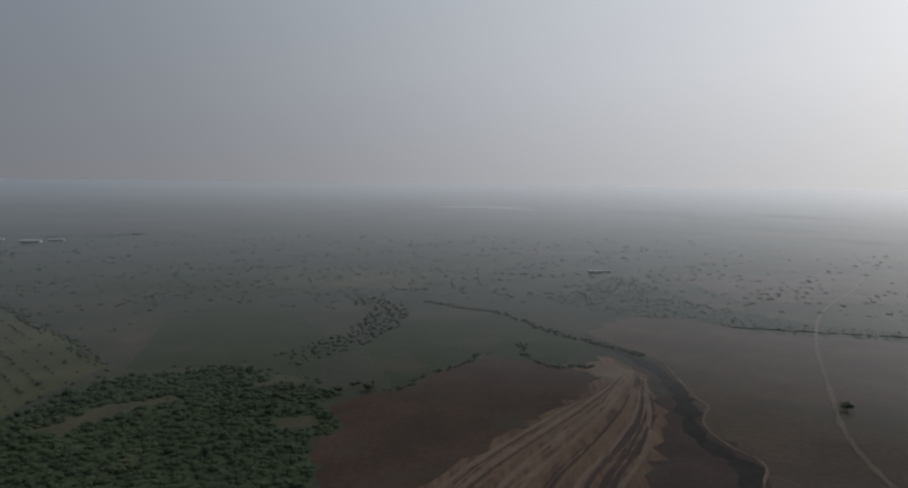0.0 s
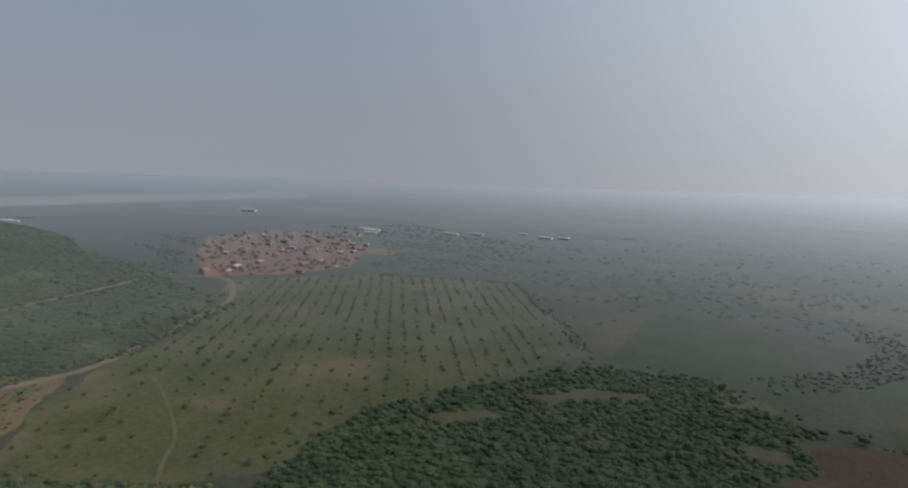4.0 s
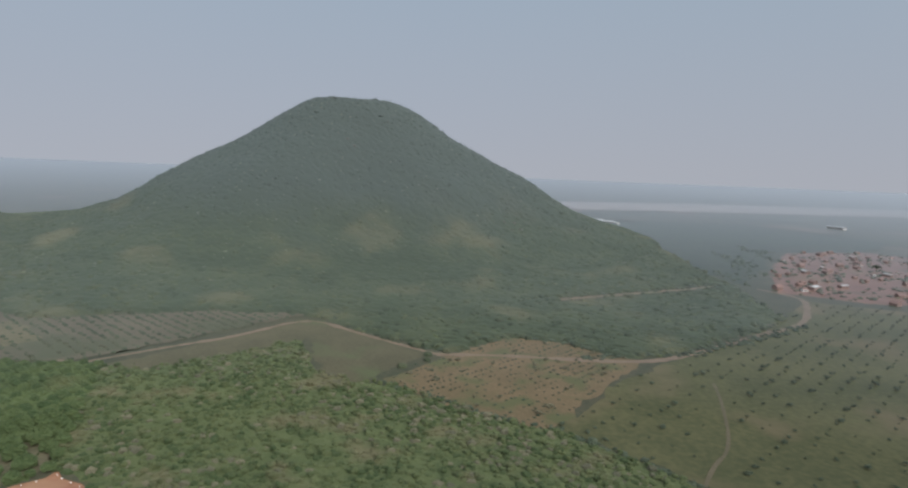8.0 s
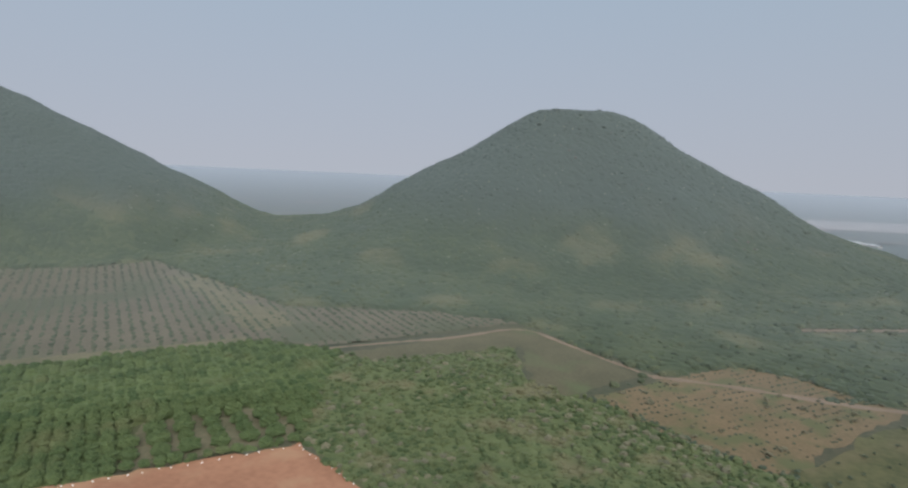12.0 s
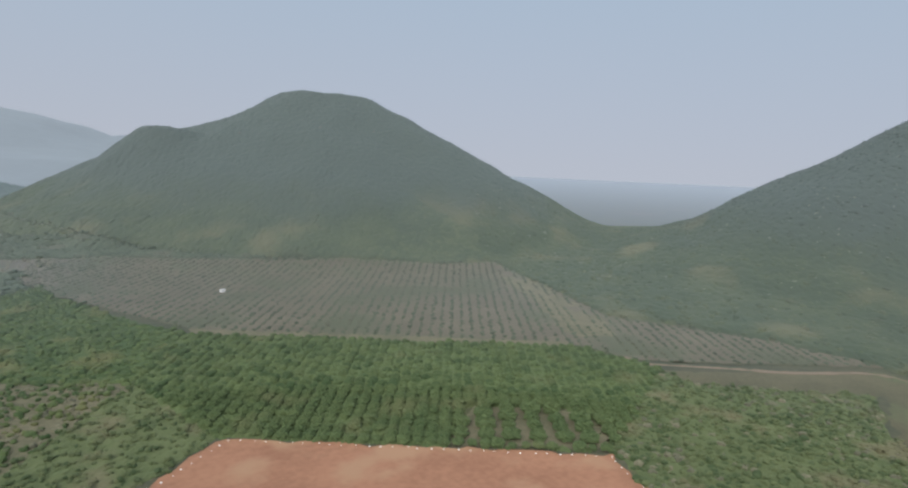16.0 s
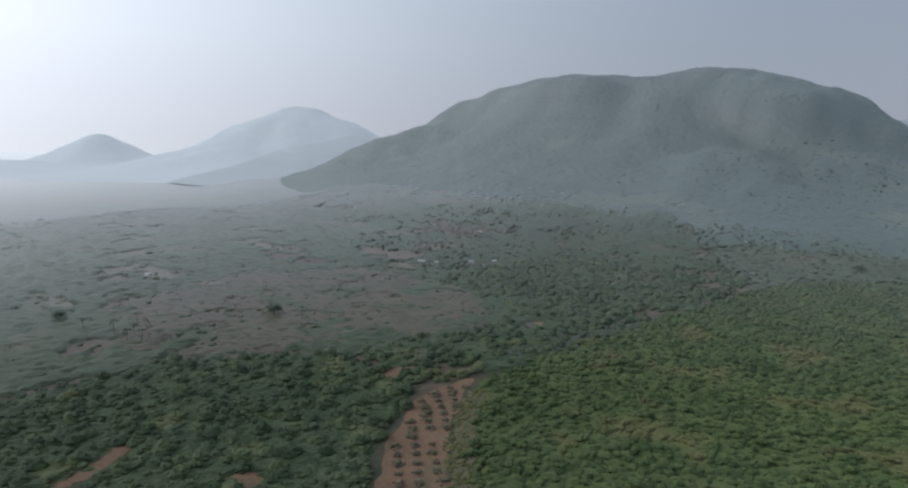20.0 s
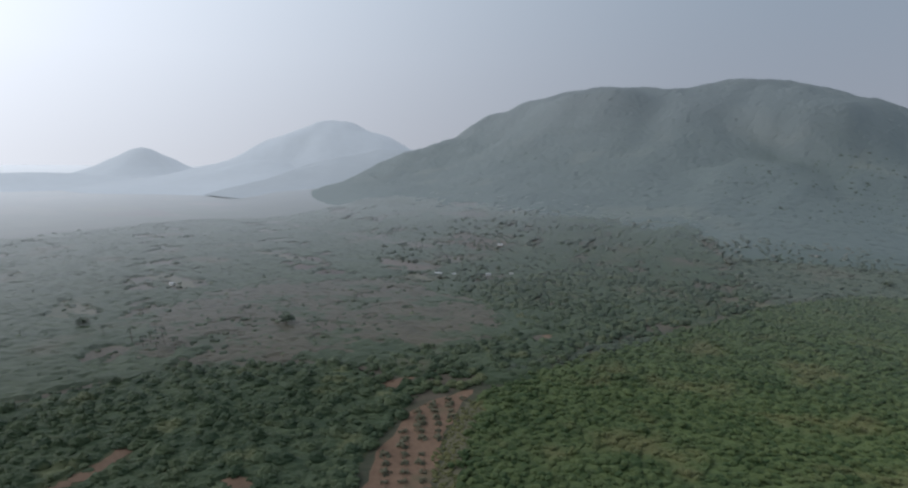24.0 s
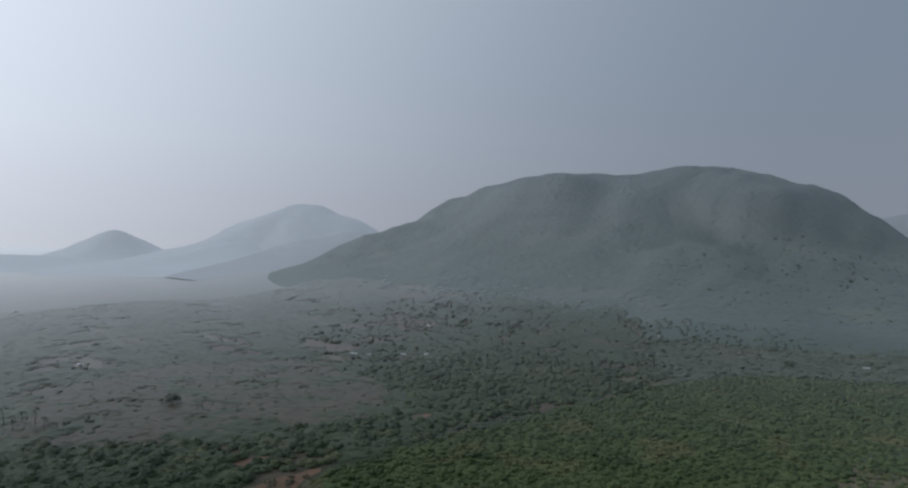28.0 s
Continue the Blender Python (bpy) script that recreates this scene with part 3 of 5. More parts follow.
def scatter(poly, gap, seed, without=(), keep=1.0, clump=0.0, rag=2.0):
    """Points about gap metres apart inside a polygon and outside others; clump: how far they gather in groups; rag: how far the edges wander."""
    r = np.random.default_rng(seed)
    xs, ys = [p[0] for p in poly], [p[1] for p in poly]
    gx, gy = np.meshgrid(np.arange(min(xs), max(xs), gap), np.arange(min(ys), max(ys), gap))
    x = gx.ravel() + r.uniform(-0.48, 0.48, gx.size) * gap
    y = gy.ravel() + r.uniform(-0.48, 0.48, gx.size) * gap
    ex, ey = x + rag * wave(x, y, 22, 5) + rag * 2 * wave(x, y, 90, 6), y + rag * wave(x, y, 22, 7) + rag * 2 * wave(x, y, 90, 8)
    ok = inside(ex, ey, poly) & (r.random(gx.size) < keep)
    if clump:
        ok &= wave(x, y, 70, seed) + r.normal(0, 0.35, gx.size) > clump - 1
    for other in without:
        ok &= ~inside(ex, ey, other)
    return np.stack([x[ok], y[ok]], -1)


def rows_in(poly, heading, row_gap, plant_gap, seed, keep=0.95, wobble=0.5, without=()):
    """Plants in straight rows inside a polygon."""
    r = np.random.default_rng(seed)
    cx, cy = np.mean([p[0] for p in poly]), np.mean([p[1] for p in poly])
    size = max(math.hypot(p[0] - cx, p[1] - cy) for p in poly)
    u, v = np.meshgrid(np.arange(-size, size, plant_gap), np.arange(-size, size, row_gap))
    u, v = u.ravel() + r.normal(0, wobble, u.size), v.ravel() + r.normal(0, wobble * 0.6, u.size)
    a = radians(heading)
    x, y = cx + u * math.cos(a) - v * math.sin(a), cy + u * math.sin(a) + v * math.cos(a)
    ok = inside(x, y, poly) & (r.random(u.size) < keep)
    for other in without:
        ok &= ~inside(x, y, other)
    return np.stack([x[ok], y[ok]], -1)


def strip(line, width):
    """The outline of a band along a line."""
    pts = along(line, 15)
    return [(x - math.sin(a) * width / 2, y + math.cos(a) * width / 2) for x, y, a in pts] + \
           [(x + math.sin(a) * width / 2, y - math.cos(a) * width / 2) for x, y, a in reversed(pts)]


# ---- the ground ----
R = np.concatenate([[0.01], 20 * (7500 / 20) ** (np.arange(180) / 179)])
A = np.arange(540) / 540 * 2 * math.pi
rr, aa = np.meshgrid(R, A, indexing="ij")
gx, gy = rr * np.cos(aa), rr * np.sin(aa)
gz = height(gx, gy)
gz = gz - 3.0 * np.clip(gz / 25, 0, 1)
i, j = np.meshgrid(np.arange(len(R) - 1), np.arange(len(A)), indexing="ij")
j2 = (j + 1) % len(A)
quads = np.stack([i * len(A) + j, (i + 1) * len(A) + j, (i + 1) * len(A) + j2, i * len(A) + j2], -1).reshape(-1, 4)
ground = new("ground", mesh_of("ground", np.stack([gx, gy, gz], -1).reshape(-1, 3), quads, m_ground))
tagged(ground, "wide dry plain of grass and soil rising into hills", "ground", kind="structure")
ground.data.polygons.foreach_set("use_smooth", np.ones(len(quads), bool))

# Far hills, each a backdrop of its own that stands on the plain.
for n, hill in enumerate(FAR_HILLS):
    reach = hill[6][-1][0]
    fr, fa = np.meshgrid(np.linspace(0.01, reach, 36), np.arange(90) / 90 * 2 * math.pi, indexing="ij")
    fx, fy = hill[1] + fr * hill[3] * np.cos(fa), hill[2] + fr * hill[4] * np.sin(fa)
    fz = height(fx, fy, [hill], len(HILLS) + n) - 1.5
    i, j = np.meshgrid(np.arange(35), np.arange(90), indexing="ij")
    j2 = (j + 1) % 90
    q = np.stack([i * 90 + j, (i + 1) * 90 + j, (i + 1) * 90 + j2, i * 90 + j2], -1).reshape(-1, 4)
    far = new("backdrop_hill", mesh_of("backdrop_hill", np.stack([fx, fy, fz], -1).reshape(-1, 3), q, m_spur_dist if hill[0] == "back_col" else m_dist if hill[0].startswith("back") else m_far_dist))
    far.data.polygons.foreach_set("use_smooth", np.ones(len(q), bool))
    tagged(far, "far hill painted pale blue-grey with a glow for haze", "hill", kind="structure")

# ---- fields and tracks ----
RED = [(-41, -195), (-74, -216), (-183, -125.5), (-165, -89), (-140, -50), (-40, -70), (0, -150)]
GRID = [(-72, -219), (-184, -129), (-232, -150), (-286, -175), (-280, -222), (-173, -304), (-104, -357), (-62, -291)]
ROWS_C = [(-110, -368), (-283, -233), (-290, -188), (-404, -103), (-402, -164), (-362, -262), (-446, -468), (-388, -482), (-330, -517), (-260, -551), (-185, -602), (-117, -650), (-66, -655), (-45, -560), (-62, -490)]
STRIP_C = [(-104, -357), (-280, -222), (-284, -234), (-110, -369)]
BIG_PLOT = [(-138, -166), (-184, -130), (-203, -139), (-201, -165), (-170, -190)]
FALLOW = [(-286, -172), (-392, -99), (-350, -84), (-281, -151)]
DARKF = [(-394, -97), (-329, -16), (-279, -46), (-291, -66), (-352, -88)]
ORANGE = [(-282, -36), (-326, -9), (-370, 31), (-366, 59), (-344, 83), (-333, 101), (-303, 80), (-264, 56), (-236, 39), (-248, 9), (-268, -15)]
GREEN = [(-323, 104), (-404, 192), (-525, 288), (-476, 414), (-355, 482), (-223, 370), (-181, 328), (-188, 211), (-190, 148), (-174, 123), (-195, 88), (-238, 42), (-262, 58), (-302, 82)]
WOOD_N = [(-166, 105), (-190, 140), (-197, 176), (-190, 223), (-178, 273), (-167, 312), (-133, 324), (-109, 333), (-61, 299), (-45, 299), (-57, 280), (-42, 256), (-53, 241), (-42, 212), (-40, 150), (-90, 90)]
BROWN = [(-38, 150), (-40, 209), (-51, 241), (-40, 256), (-52, 276), (-39, 293), (-24, 302), (19, 363), (59, 345), (77, 327), (74, 301), (70, 300), (40, 252), (12, 210), (-10, 150)]
GULLY = [(-28, 150), (-6, 205), (17, 243), (44, 274), (63, 297), (80, 325), (66, 341), (90, 364), (103, 335), (101, 311), (93, 274), (78, 230), (62, 195), (50, 150)]
BANK = [(102, 311), (98, 340), (116, 360), (121, 350), (116, 307), (112, 276), (110, 250), (118, 230), (105, 200), (95, 150), (50, 150), (62, 195), (78, 230), (93, 274)]
CREEK = [(91, 394), (110, 352), (113, 312), (108, 281), (101, 260), (105, 238), (112, 226), (100, 205), (94, 150)]
BROWN_E = [(122, 349), (96, 400), (89, 422), (138, 478), (238, 421), (340, 400), (430, 300), (300, 110), (92, 150), (100, 216), (104, 240), (102, 264), (110, 296)]
FAR_E = [(221, 675), (430, 690), (500, 580), (369, 530), (237, 535)]
FIELD_N = [(-24, 304), (-54, 381), (-31, 440), (31, 468), (88, 392), (62, 349), (19, 366)]
FIELD_NW = [(-166, 322), (-109, 336), (-66, 306), (-71, 380), (-118, 470), (-200, 440)]
WOOD_S = [(128, -128), (178, -199), (178, -229), (171, -290), (165, -346), (148, -479), (115, -550), (60, -576), (15, -600), (-9, -476), (13, -387), (14, -300), (8, -254), (0, -221), (-20, -205), (-36, -192), (-6, -154), (20, -90), (90, -70)]
DRY = [(13, -387), (-8, -376), (-15, -320), (-61, -290), (-38, -265), (-2, -221), (8, -254), (14, -300)]
WOOD_M = [(-9, -476), (13, -387), (-8, -376), (-15, -320), (-61, -290), (-104, -360), (-58, -492), (-60, -545)]
SCRUB_M = [(-38, -265), (-2, -221), (-20, -205), (-38, -197), (-72, -219), (-62, -291)]
PALMS = [(118, -88), (146, -116), (164, -133), (183, -167), (186, -180), (183, -203), (166, -174), (143, -143), (104, -104)]
VERGE = [(116, -122), (128, -135), (154, -164), (172, -192)]
GROVE_PATH = [(196, -20), (209, -36), (214, -47), (216, -54), (221, -65), (229, -74)]
GROVE = [(192, -176), (166, -130), (148, -112), (120, -86), (150, -30), (300, -20), (300, -120), (250, -182)]
BROWN_S = [(344, -100), (430, -150), (470, -245), (420, -345), (316, -330), (242, -310), (232, -245), (262, -212), (275, -140)]
CLEAR_S = [(15, -696), (-83, -660), (-82, -606), (2, -604)]
VILLAGE = [(-560, 280), (-690, 330), (-860, 430), (-905, 560), (-800, 660), (-640, 540), (-524, 419), (-528, 340)]
WOOD_W = [(-186, -127), (-234, -149), (-285, -171), (-281, -150), (-345, -90), (-291, -68), (-279, -44), (-268, -18), (-248, 7), (-236, 37), (-196, 86), (-166, 104), (-90, 90), (-70, 0), (-140, -48), (-163, -88)]
MAIN_ROAD = [(-329, -12), (-333, 24), (-331, 64), (-332, 102), (-349, 131), (-400, 189), (-440, 243), (-500, 275), (-540, 291), (-574, 267)]
WEST_ROAD = [(-285, -186), (-325, -150), (-345, -128), (-396, -99), (-365, -62), (-329, -12)]
PATH_GREEN = [(-150, 52), (-165, 66), (-182, 79), (-210, 93), (-227, 107), (-276, 122), (-303, 128)]
HILL_PATH = [(-487, 75), (-520, 135), (-539, 167), (-577, 230)]
ROW_PATH = [(-283, -184), (-318, -236), (-354, -284), (-386, -362), (-436, -456)]
PATH_E = [(430, 680), (369, 595), (287, 503), (230, 406), (186, 309), (159, 250), (150, 190)]

patch("red_field", RED, m_red, "bare red laterite plot ringed by whitewashed stones")
patch("plantation_floor", GRID, m_floor, "shaded soil under the plantation rows", lift=0.1)
patch("orchard_floor", BIG_PLOT, m_dry, "pale dry grass under the large round trees", lift=0.2)
patch("row_field", ROWS_C, m_rowsoil, "grey-brown soil with rows of low shrubs", lift=0.9)
patch("dry_patch", strip([(-312, -232), (-350, -290), (-382, -350), (-410, -400)], 30), m_dry, "yellowed dry grass beside the planted rows", lift=1.1, rag=3.0)
patch("stubble_strip", STRIP_C, m_dry, "narrow strip of dry yellowed grass beside the plantation", lift=1.2)
patch("fallow_field", FALLOW, m_fallow, "dull brown fallow grass field", lift=0.14)
patch("fallow_field", DARKF, m_fallow, "dark green-brown fallow field beside the track", lift=0.2)
patch("orange_field", ORANGE, m_orange, "ploughed orange-brown field with scattered bushes", lift=0.14)
patch("pasture", GREEN, m_pasture, "olive green pasture planted with young trees")
patch("brown_field", BROWN, m_brown, "dark reddish brown stubble field")
patch("eroded_gully", GULLY, m_gully, "eroded red and tan gully with streaked soil", lift=0.2, rag=2.6)
patch("gully_bank", BANK, m_creek2, "dark reddish bank beside the creek", lift=0.17, rag=2.2)
patch("bare_patch", [(80, 326), (70, 338), (88, 352), (99, 338), (94, 322)], m_rill, "pale tan bare soil at the gully head", lift=0.3)
patch("brown_field", BROWN_E, m_brown_glare, "wide bare brown field along the creek")
BELT_N = [(83, 520), (120, 590), (162, 659), (182, 610), (196, 520), (262, 448), (330, 420), (300, 405), (212, 426), (167, 465), (118, 470)]
patch("thicket_floor", BELT_N, m_leaf_belt, "dark green belt of low thicket across the plain", lift=0.2, rag=4.0)
patch("far_field", FAR_E, m_pinkish, "hazy pinkish brown field on the plain")
patch("green_field", FIELD_N, m_field, "dull green field between hedges")
patch("green_field", FIELD_NW, m_field, "dull green field behind the wood")
patch("wood_floor", WOOD_N, m_floor, "shaded soil under the dark wood", lift=0.1)
patch("wood_floor", WOOD_S, m_floor, "shaded soil under the green scrub wood", lift=0.1)
patch("wood_floor", WOOD_W, m_floor, "shaded soil under mixed scrub", lift=0.1)
patch("dry_patch", DRY, m_dry, "dry yellow clearing in the scrub")
patch("orchard_strip", PALMS, m_tan, "strip of bare orange soil with young trees")
patch("grass_verge", strip(VERGE, 8), m_dry, "yellow dry grass verge beside the orchard strip", lift=0.25)
patch("grove_floor", GROVE, m_floor, "shaded soil under the dark grove", lift=0.14)
patch("brown_scrub_field", BROWN_S, m_scrubsoil, "brown dry field with scattered trees")
patch("clearing", CLEAR_S, m_rowsoil, "pale brown clearing below the hills", lift=0.3, rag=4)
patch("thicket_floor", [(-1000, 180), (-860, 235), (-660, 245), (-590, 262), (-690, 318), (-860, 415), (-910, 560), (-1050, 700), (-1330, 560), (-1280, 180)], m_leaf_belt, "dark green thicket between hill and village", lift=0.1, rag=4, cell=50)
patch("village_ground", VILLAGE, m_village, "bare reddish village ground between the houses", lift=0.14, rag=1.6)
for ring in ([(-640, 330), (-668, 352), (-650, 378), (-618, 360)], [(-610, 500), (-640, 540), (-604, 560), (-570, 520)], [(-700, 420), (-730, 440), (-712, 462), (-684, 446)]):
    patch("bare_patch", ring, m_tan, "bright bare orange earth in the village", lift=0.4, rag=1.0)
BARE_SPOTS = []
for k, (x, y, w, d) in enumerate(((206, -296, 9, 11), (447, -385, 40, 20), (486, -530, 50, 20), (214, -184, 5, 9), (178, -88, 6, 5), (150, -468, 34, 8), (90, -560, 40, 10), (395, -360, 30, 8), (520, -200, 50, 10), (560, -330, 70, 10), (470, -120, 40, 7))):
    BARE_SPOTS.append([(x - w, y - d * 0.4), (x - w * 0.2, y - d), (x + w, y - d * 0.5), (x + w * 0.7, y + d * 0.8), (x - w * 0.5, y + d)])
    patch("bare_patch", BARE_SPOTS[-1], (m_tan, m_brown_glare, m_brown_glare, m_tan, m_tan)[k] if k < 5 else m_dry, "small bare patch of reddish soil in the scrub" if k < 5 else "pale dry strip of grass in the scrub", lift=0.3)
r = np.random.default_rng(91)
for count, (x0, x1, y0, y1) in ((34, (-700, 900, 520, 1500)), (16, (-1300, -700, 700, 1700)), (26, (480, 1500, -650, 350))):
    for k in range(count):
        x, y, w, d, a = r.uniform(x0, x1), r.uniform(y0, y1), r.uniform(40, 130), r.uniform(20, 60), r.uniform(-0.5, 0.5)
        if float(height(x, y)) > 0.3 or math.hypot((x - 700) / 1.25, y + 1400) < 930:
            continue
        ring = [(x + math.cos(a) * w * u - math.sin(a) * d * v, y + math.sin(a) * w * u + math.cos(a) * d * v) for u, v in ((-1, -0.8), (0.2, -1), (1, -0.6), (0.9, 0.9), (-0.2, 1), (-1, 0.6))]
        patch("plain_field", ring, (m_floor, m_brown, m_pasture, m_fallow, m_field)[k % 5], ("dark green thicket on the plain", "brown field on the plain", "dull green field on the plain", "grey fallow field on the plain", "brown scrubby field on the plain")[k % 5], lift=0.06 + 0.005 * k, rag=0.9, cell=60)
# Belts of trees and pale strips lie across the plain, thin from afar.
r = np.random.default_rng(92)
for count, (x0, x1, y0, y1) in ((30, (-900, 1000, 620, 2300)), (14, (-1700, -800, 500, 1900)), (16, (-1900, -1250, -700, 300))):
    for k in range(count):
        x, y, w, d = r.uniform(x0, x1), r.uniform(y0, y1), r.uniform(60, 200), r.uniform(18, 55)
        a = math.atan2(y, x) + math.pi / 2 + r.normal(0, 0.25)
        if float(height(x, y)) > 0.3 or math.hypot(x, y) < 1050:
            continue
        ring = [(x + math.cos(a) * w * u - math.sin(a) * d * v, y + math.sin(a) * w * u + math.cos(a) * d * v) for u, v in ((-1, -0.3), (-0.4, -1), (0.3, -0.6), (1, -0.4), (0.8, 0.5), (0.1, 1), (-0.7, 0.6))]
        patch("plain_field", ring, m_leaf_belt, "dark green belt of trees on the plain", lift=0.5 + 0.006 * k, rag=2.5, cell=70)
for line, w, label in ((MAIN_ROAD, 5.0, "pale dirt road leading to the village"), (WEST_ROAD, 3.6, "narrow pale dirt track between fields"),
                       (PATH_GREEN, 1.5, "worn footpath across the pasture"), (HILL_PATH, 6.0, "pale track along the hill foot"),
                       (ROW_PATH, 2.4, "pale track between the planted rows"), (PATH_E, 2.3, "pale dirt path across brown fields"),
                       (GROVE_PATH, 5.0, "orange dirt path beside the dark grove")):
    track("dirt_track", line, w, m_tan if line is GROVE_PATH else m_path if line is PATH_GREEN else m_road, label)
track("creek_crust", [(119, 352), (118, 320), (117, 298), (120, 287), (113, 277), (108, 264), (111, 243), (120, 230), (107, 210), (104, 182), (100, 150)], 0.9, m_rill, "pale crumbling crust along the creek edge", lift=0.34)
track("creek_bed", CREEK, 9.0, m_creek, "dark winding creek bank between bare fields", lift=0.24)
# Rills fan out from the gully's head and bend towards its foot.
RILL_W, RILL_E = [(90, 334), (66, 296), (26, 246), (-1, 207), (-22, 150)], [(101, 324), (92, 275), (76, 234), (63, 210), (46, 150)]
r = np.random.default_rng(17)
for k in range(24):
    u = min(max(k / 23 + r.normal(0, 0.025), 0), 1)
    line = [(a[0] + (b[0] - a[0]) * u + r.normal(0, 1.2), a[1] + (b[1] - a[1]) * u) for a, b in zip(RILL_W, RILL_E)]
    long = r.integers(3, 6)
    track("soil_rill", line[:long] if k % 2 else line[5 - long:], r.uniform(0.6, 2.8), (m_rill, m_tan, m_creek2)[int(r.choice(3, p=(0.45, 0.2, 0.35)))], "streak of washed soil in the gully", lift=0.22 + 0.004 * k)
patch("lake", [(-100, 1840), (-40, 1890), (60, 1930), (150, 1880), (215, 1770), (120, 1800), (20, 1840)], m_lake, "thin far lake painted white for its sky reflection", "lake", lift=0.8, rag=1.5)
patch("river_sand", [(-1560, 180), (-1690, 700), (-1800, 1250), (-2250, 1500), (-2100, 700), (-1850, 100)], m_sand, "long pale river sandbank far off", "sandbank", lift=1.0, rag=1.5, cell=120)

# ---- woods and scrub ----
BARE = [RED, GRID, ROWS_C, STRIP_C, FALLOW, DARKF, ORANGE, GREEN, BROWN, GULLY, BANK, BROWN_E, FIELD_N, FIELD_NW, DRY, PALMS, CLEAR_S, VILLAGE,
        strip(MAIN_ROAD, 7), strip(WEST_ROAD, 6), strip(HILL_PATH, 9), strip(PATH_E, 9)]
size = lambda n, lo, hi, seed=1: np.random.default_rng(n + seed).uniform(lo, hi, n)  # noqa: E731


def wood(name, poly, gap, lo, hi, shapes, material, label, seed, without=(), keep=1.0, clump=0.0, thin=None, rag=2.0):
    """thin: the distances from the origin, below the camera, between which plants thin out to imitate haze."""
    p = scatter(poly, gap, seed, without, keep, clump, rag)
    if thin:
        f = (np.hypot(p[:, 0], p[:, 1]) - thin[0]) / (thin[1] - thin[0])
        p = p[np.random.default_rng(seed + 9).random(len(p)) > f]
    return growth(name, p, size(len(p), lo, hi), shapes, material, label)


def grow(poly, by):
    """The outline pushed outward from its middle."""
    cx, cy = np.mean([p[0] for p in poly]), np.mean([p[1] for p in poly])
    return [(x + by * (x - cx) / math.hypot(x - cx, y - cy), y + by * (y - cy) / math.hypot(x - cx, y - cy)) for x, y in poly]


canopy("undergrowth", WOOD_S, 4.0, 0.9, 2.2, m_leaf, "low green undergrowth of the scrub wood", 1, [PALMS, strip(VERGE, 8)])
wood("scrub_wood", WOOD_S, 3.5, 1.5, 2.7, LOW, m_leaf, "close low bushes of the scrub wood", 101, [PALMS, strip(VERGE, 8)])
wood("scrub_wood", WOOD_S, 5.4, 2.2, 3.4, CLUSTER, m_leaf, "dense bright green scrub wood of low round trees", 1, [PALMS, strip(VERGE, 8)])
canopy("undergrowth", WOOD_M, 4.0, 0.9, 2.4, m_leaf, "low green undergrowth beside the planted rows", 2)
wood("scrub_wood", WOOD_M, 3.9, 1.6, 2.9, LOW, m_leaf, "dense green scrub beside the planted rows", 2)
canopy("undergrowth", grow(SCRUB_M, 2), 4.0, 0.8, 2.0, m_leaf_olive, "low scrub beside the red plot", 3)
wood("scrub_wood", grow(SCRUB_M, 2), 4.0, 1.5, 2.7, CLUSTER, m_leaf_olive, "mixed green scrub beside the red plot", 3, [RED])
canopy("undergrowth", grow(WOOD_W, 3), 4.0, 0.8, 2.0, m_leaf_olive, "low scrub between the plots", 4, [strip(PATH_GREEN, 7), RED, ORANGE, DARKF, FALLOW])
wood("scrub_wood", grow(WOOD_W, 3), 3.5, 1.3, 2.4, LOW, m_leaf_olive, "close low bushes between the plots", 102, [strip(PATH_GREEN, 8), RED, ORANGE, DARKF, FALLOW], 0.9)
wood("scrub_wood", grow(WOOD_W, 3), 5.4, 1.9, 3.1, CLUSTER, m_leaf_olive, "mixed green scrub with dry gaps", 4, [strip(PATH_GREEN, 8), RED, ORANGE, DARKF, FALLOW], 0.92)
GLADE_N = [[(-164, 240), (-150, 274), (-126, 292), (-118, 286), (-134, 270), (-146, 240)], [(-180, 190), (-165, 214), (-150, 216), (-162, 188)], [(-96, 306), (-84, 318), (-72, 312), (-84, 300)], [(-70, 262), (-54, 268), (-52, 256), (-66, 250)]]
for glade in GLADE_N:
    patch("glade", glade, m_fallow, "dry brown glade in the dark wood", lift=0.2, rag=2.0)
canopy("undergrowth", WOOD_N, 4.0, 0.9, 2.2, m_leaf_dark, "low dark undergrowth of the wood", 5, GLADE_N)
wood("dark_wood", WOOD_N, 3.6, 1.6, 2.8, LOW, m_leaf_dark, "close low trees of the dark wood", 103, GLADE_N)
wood("dark_wood", WOOD_N, 5.4, 2.2, 3.6, CLUSTER, m_leaf_dark, "dense dark green wood beside brown fields", 5, GLADE_N)
wood("dark_wood", grow(WOOD_N, 14), 8.0, 0.9, 2.2, MOUND, m_leaf_dark, "scattered bushes along the edge of the dark wood", 104, [WOOD_N, BROWN], 0.7)
canopy("undergrowth", GROVE, 3.6, 1.6, 1.5, m_leaf_grove, "dark undergrowth of the grove", 6, [strip(GROVE_PATH, 8)] + BARE_SPOTS)
wood("dark_grove", GROVE, 3.9, 1.2, 3.6, DOME + CLUSTER, m_leaf_grove, "dark grove of large rounded trees", 6, [strip(GROVE_PATH, 8)] + BARE_SPOTS, 0.94)
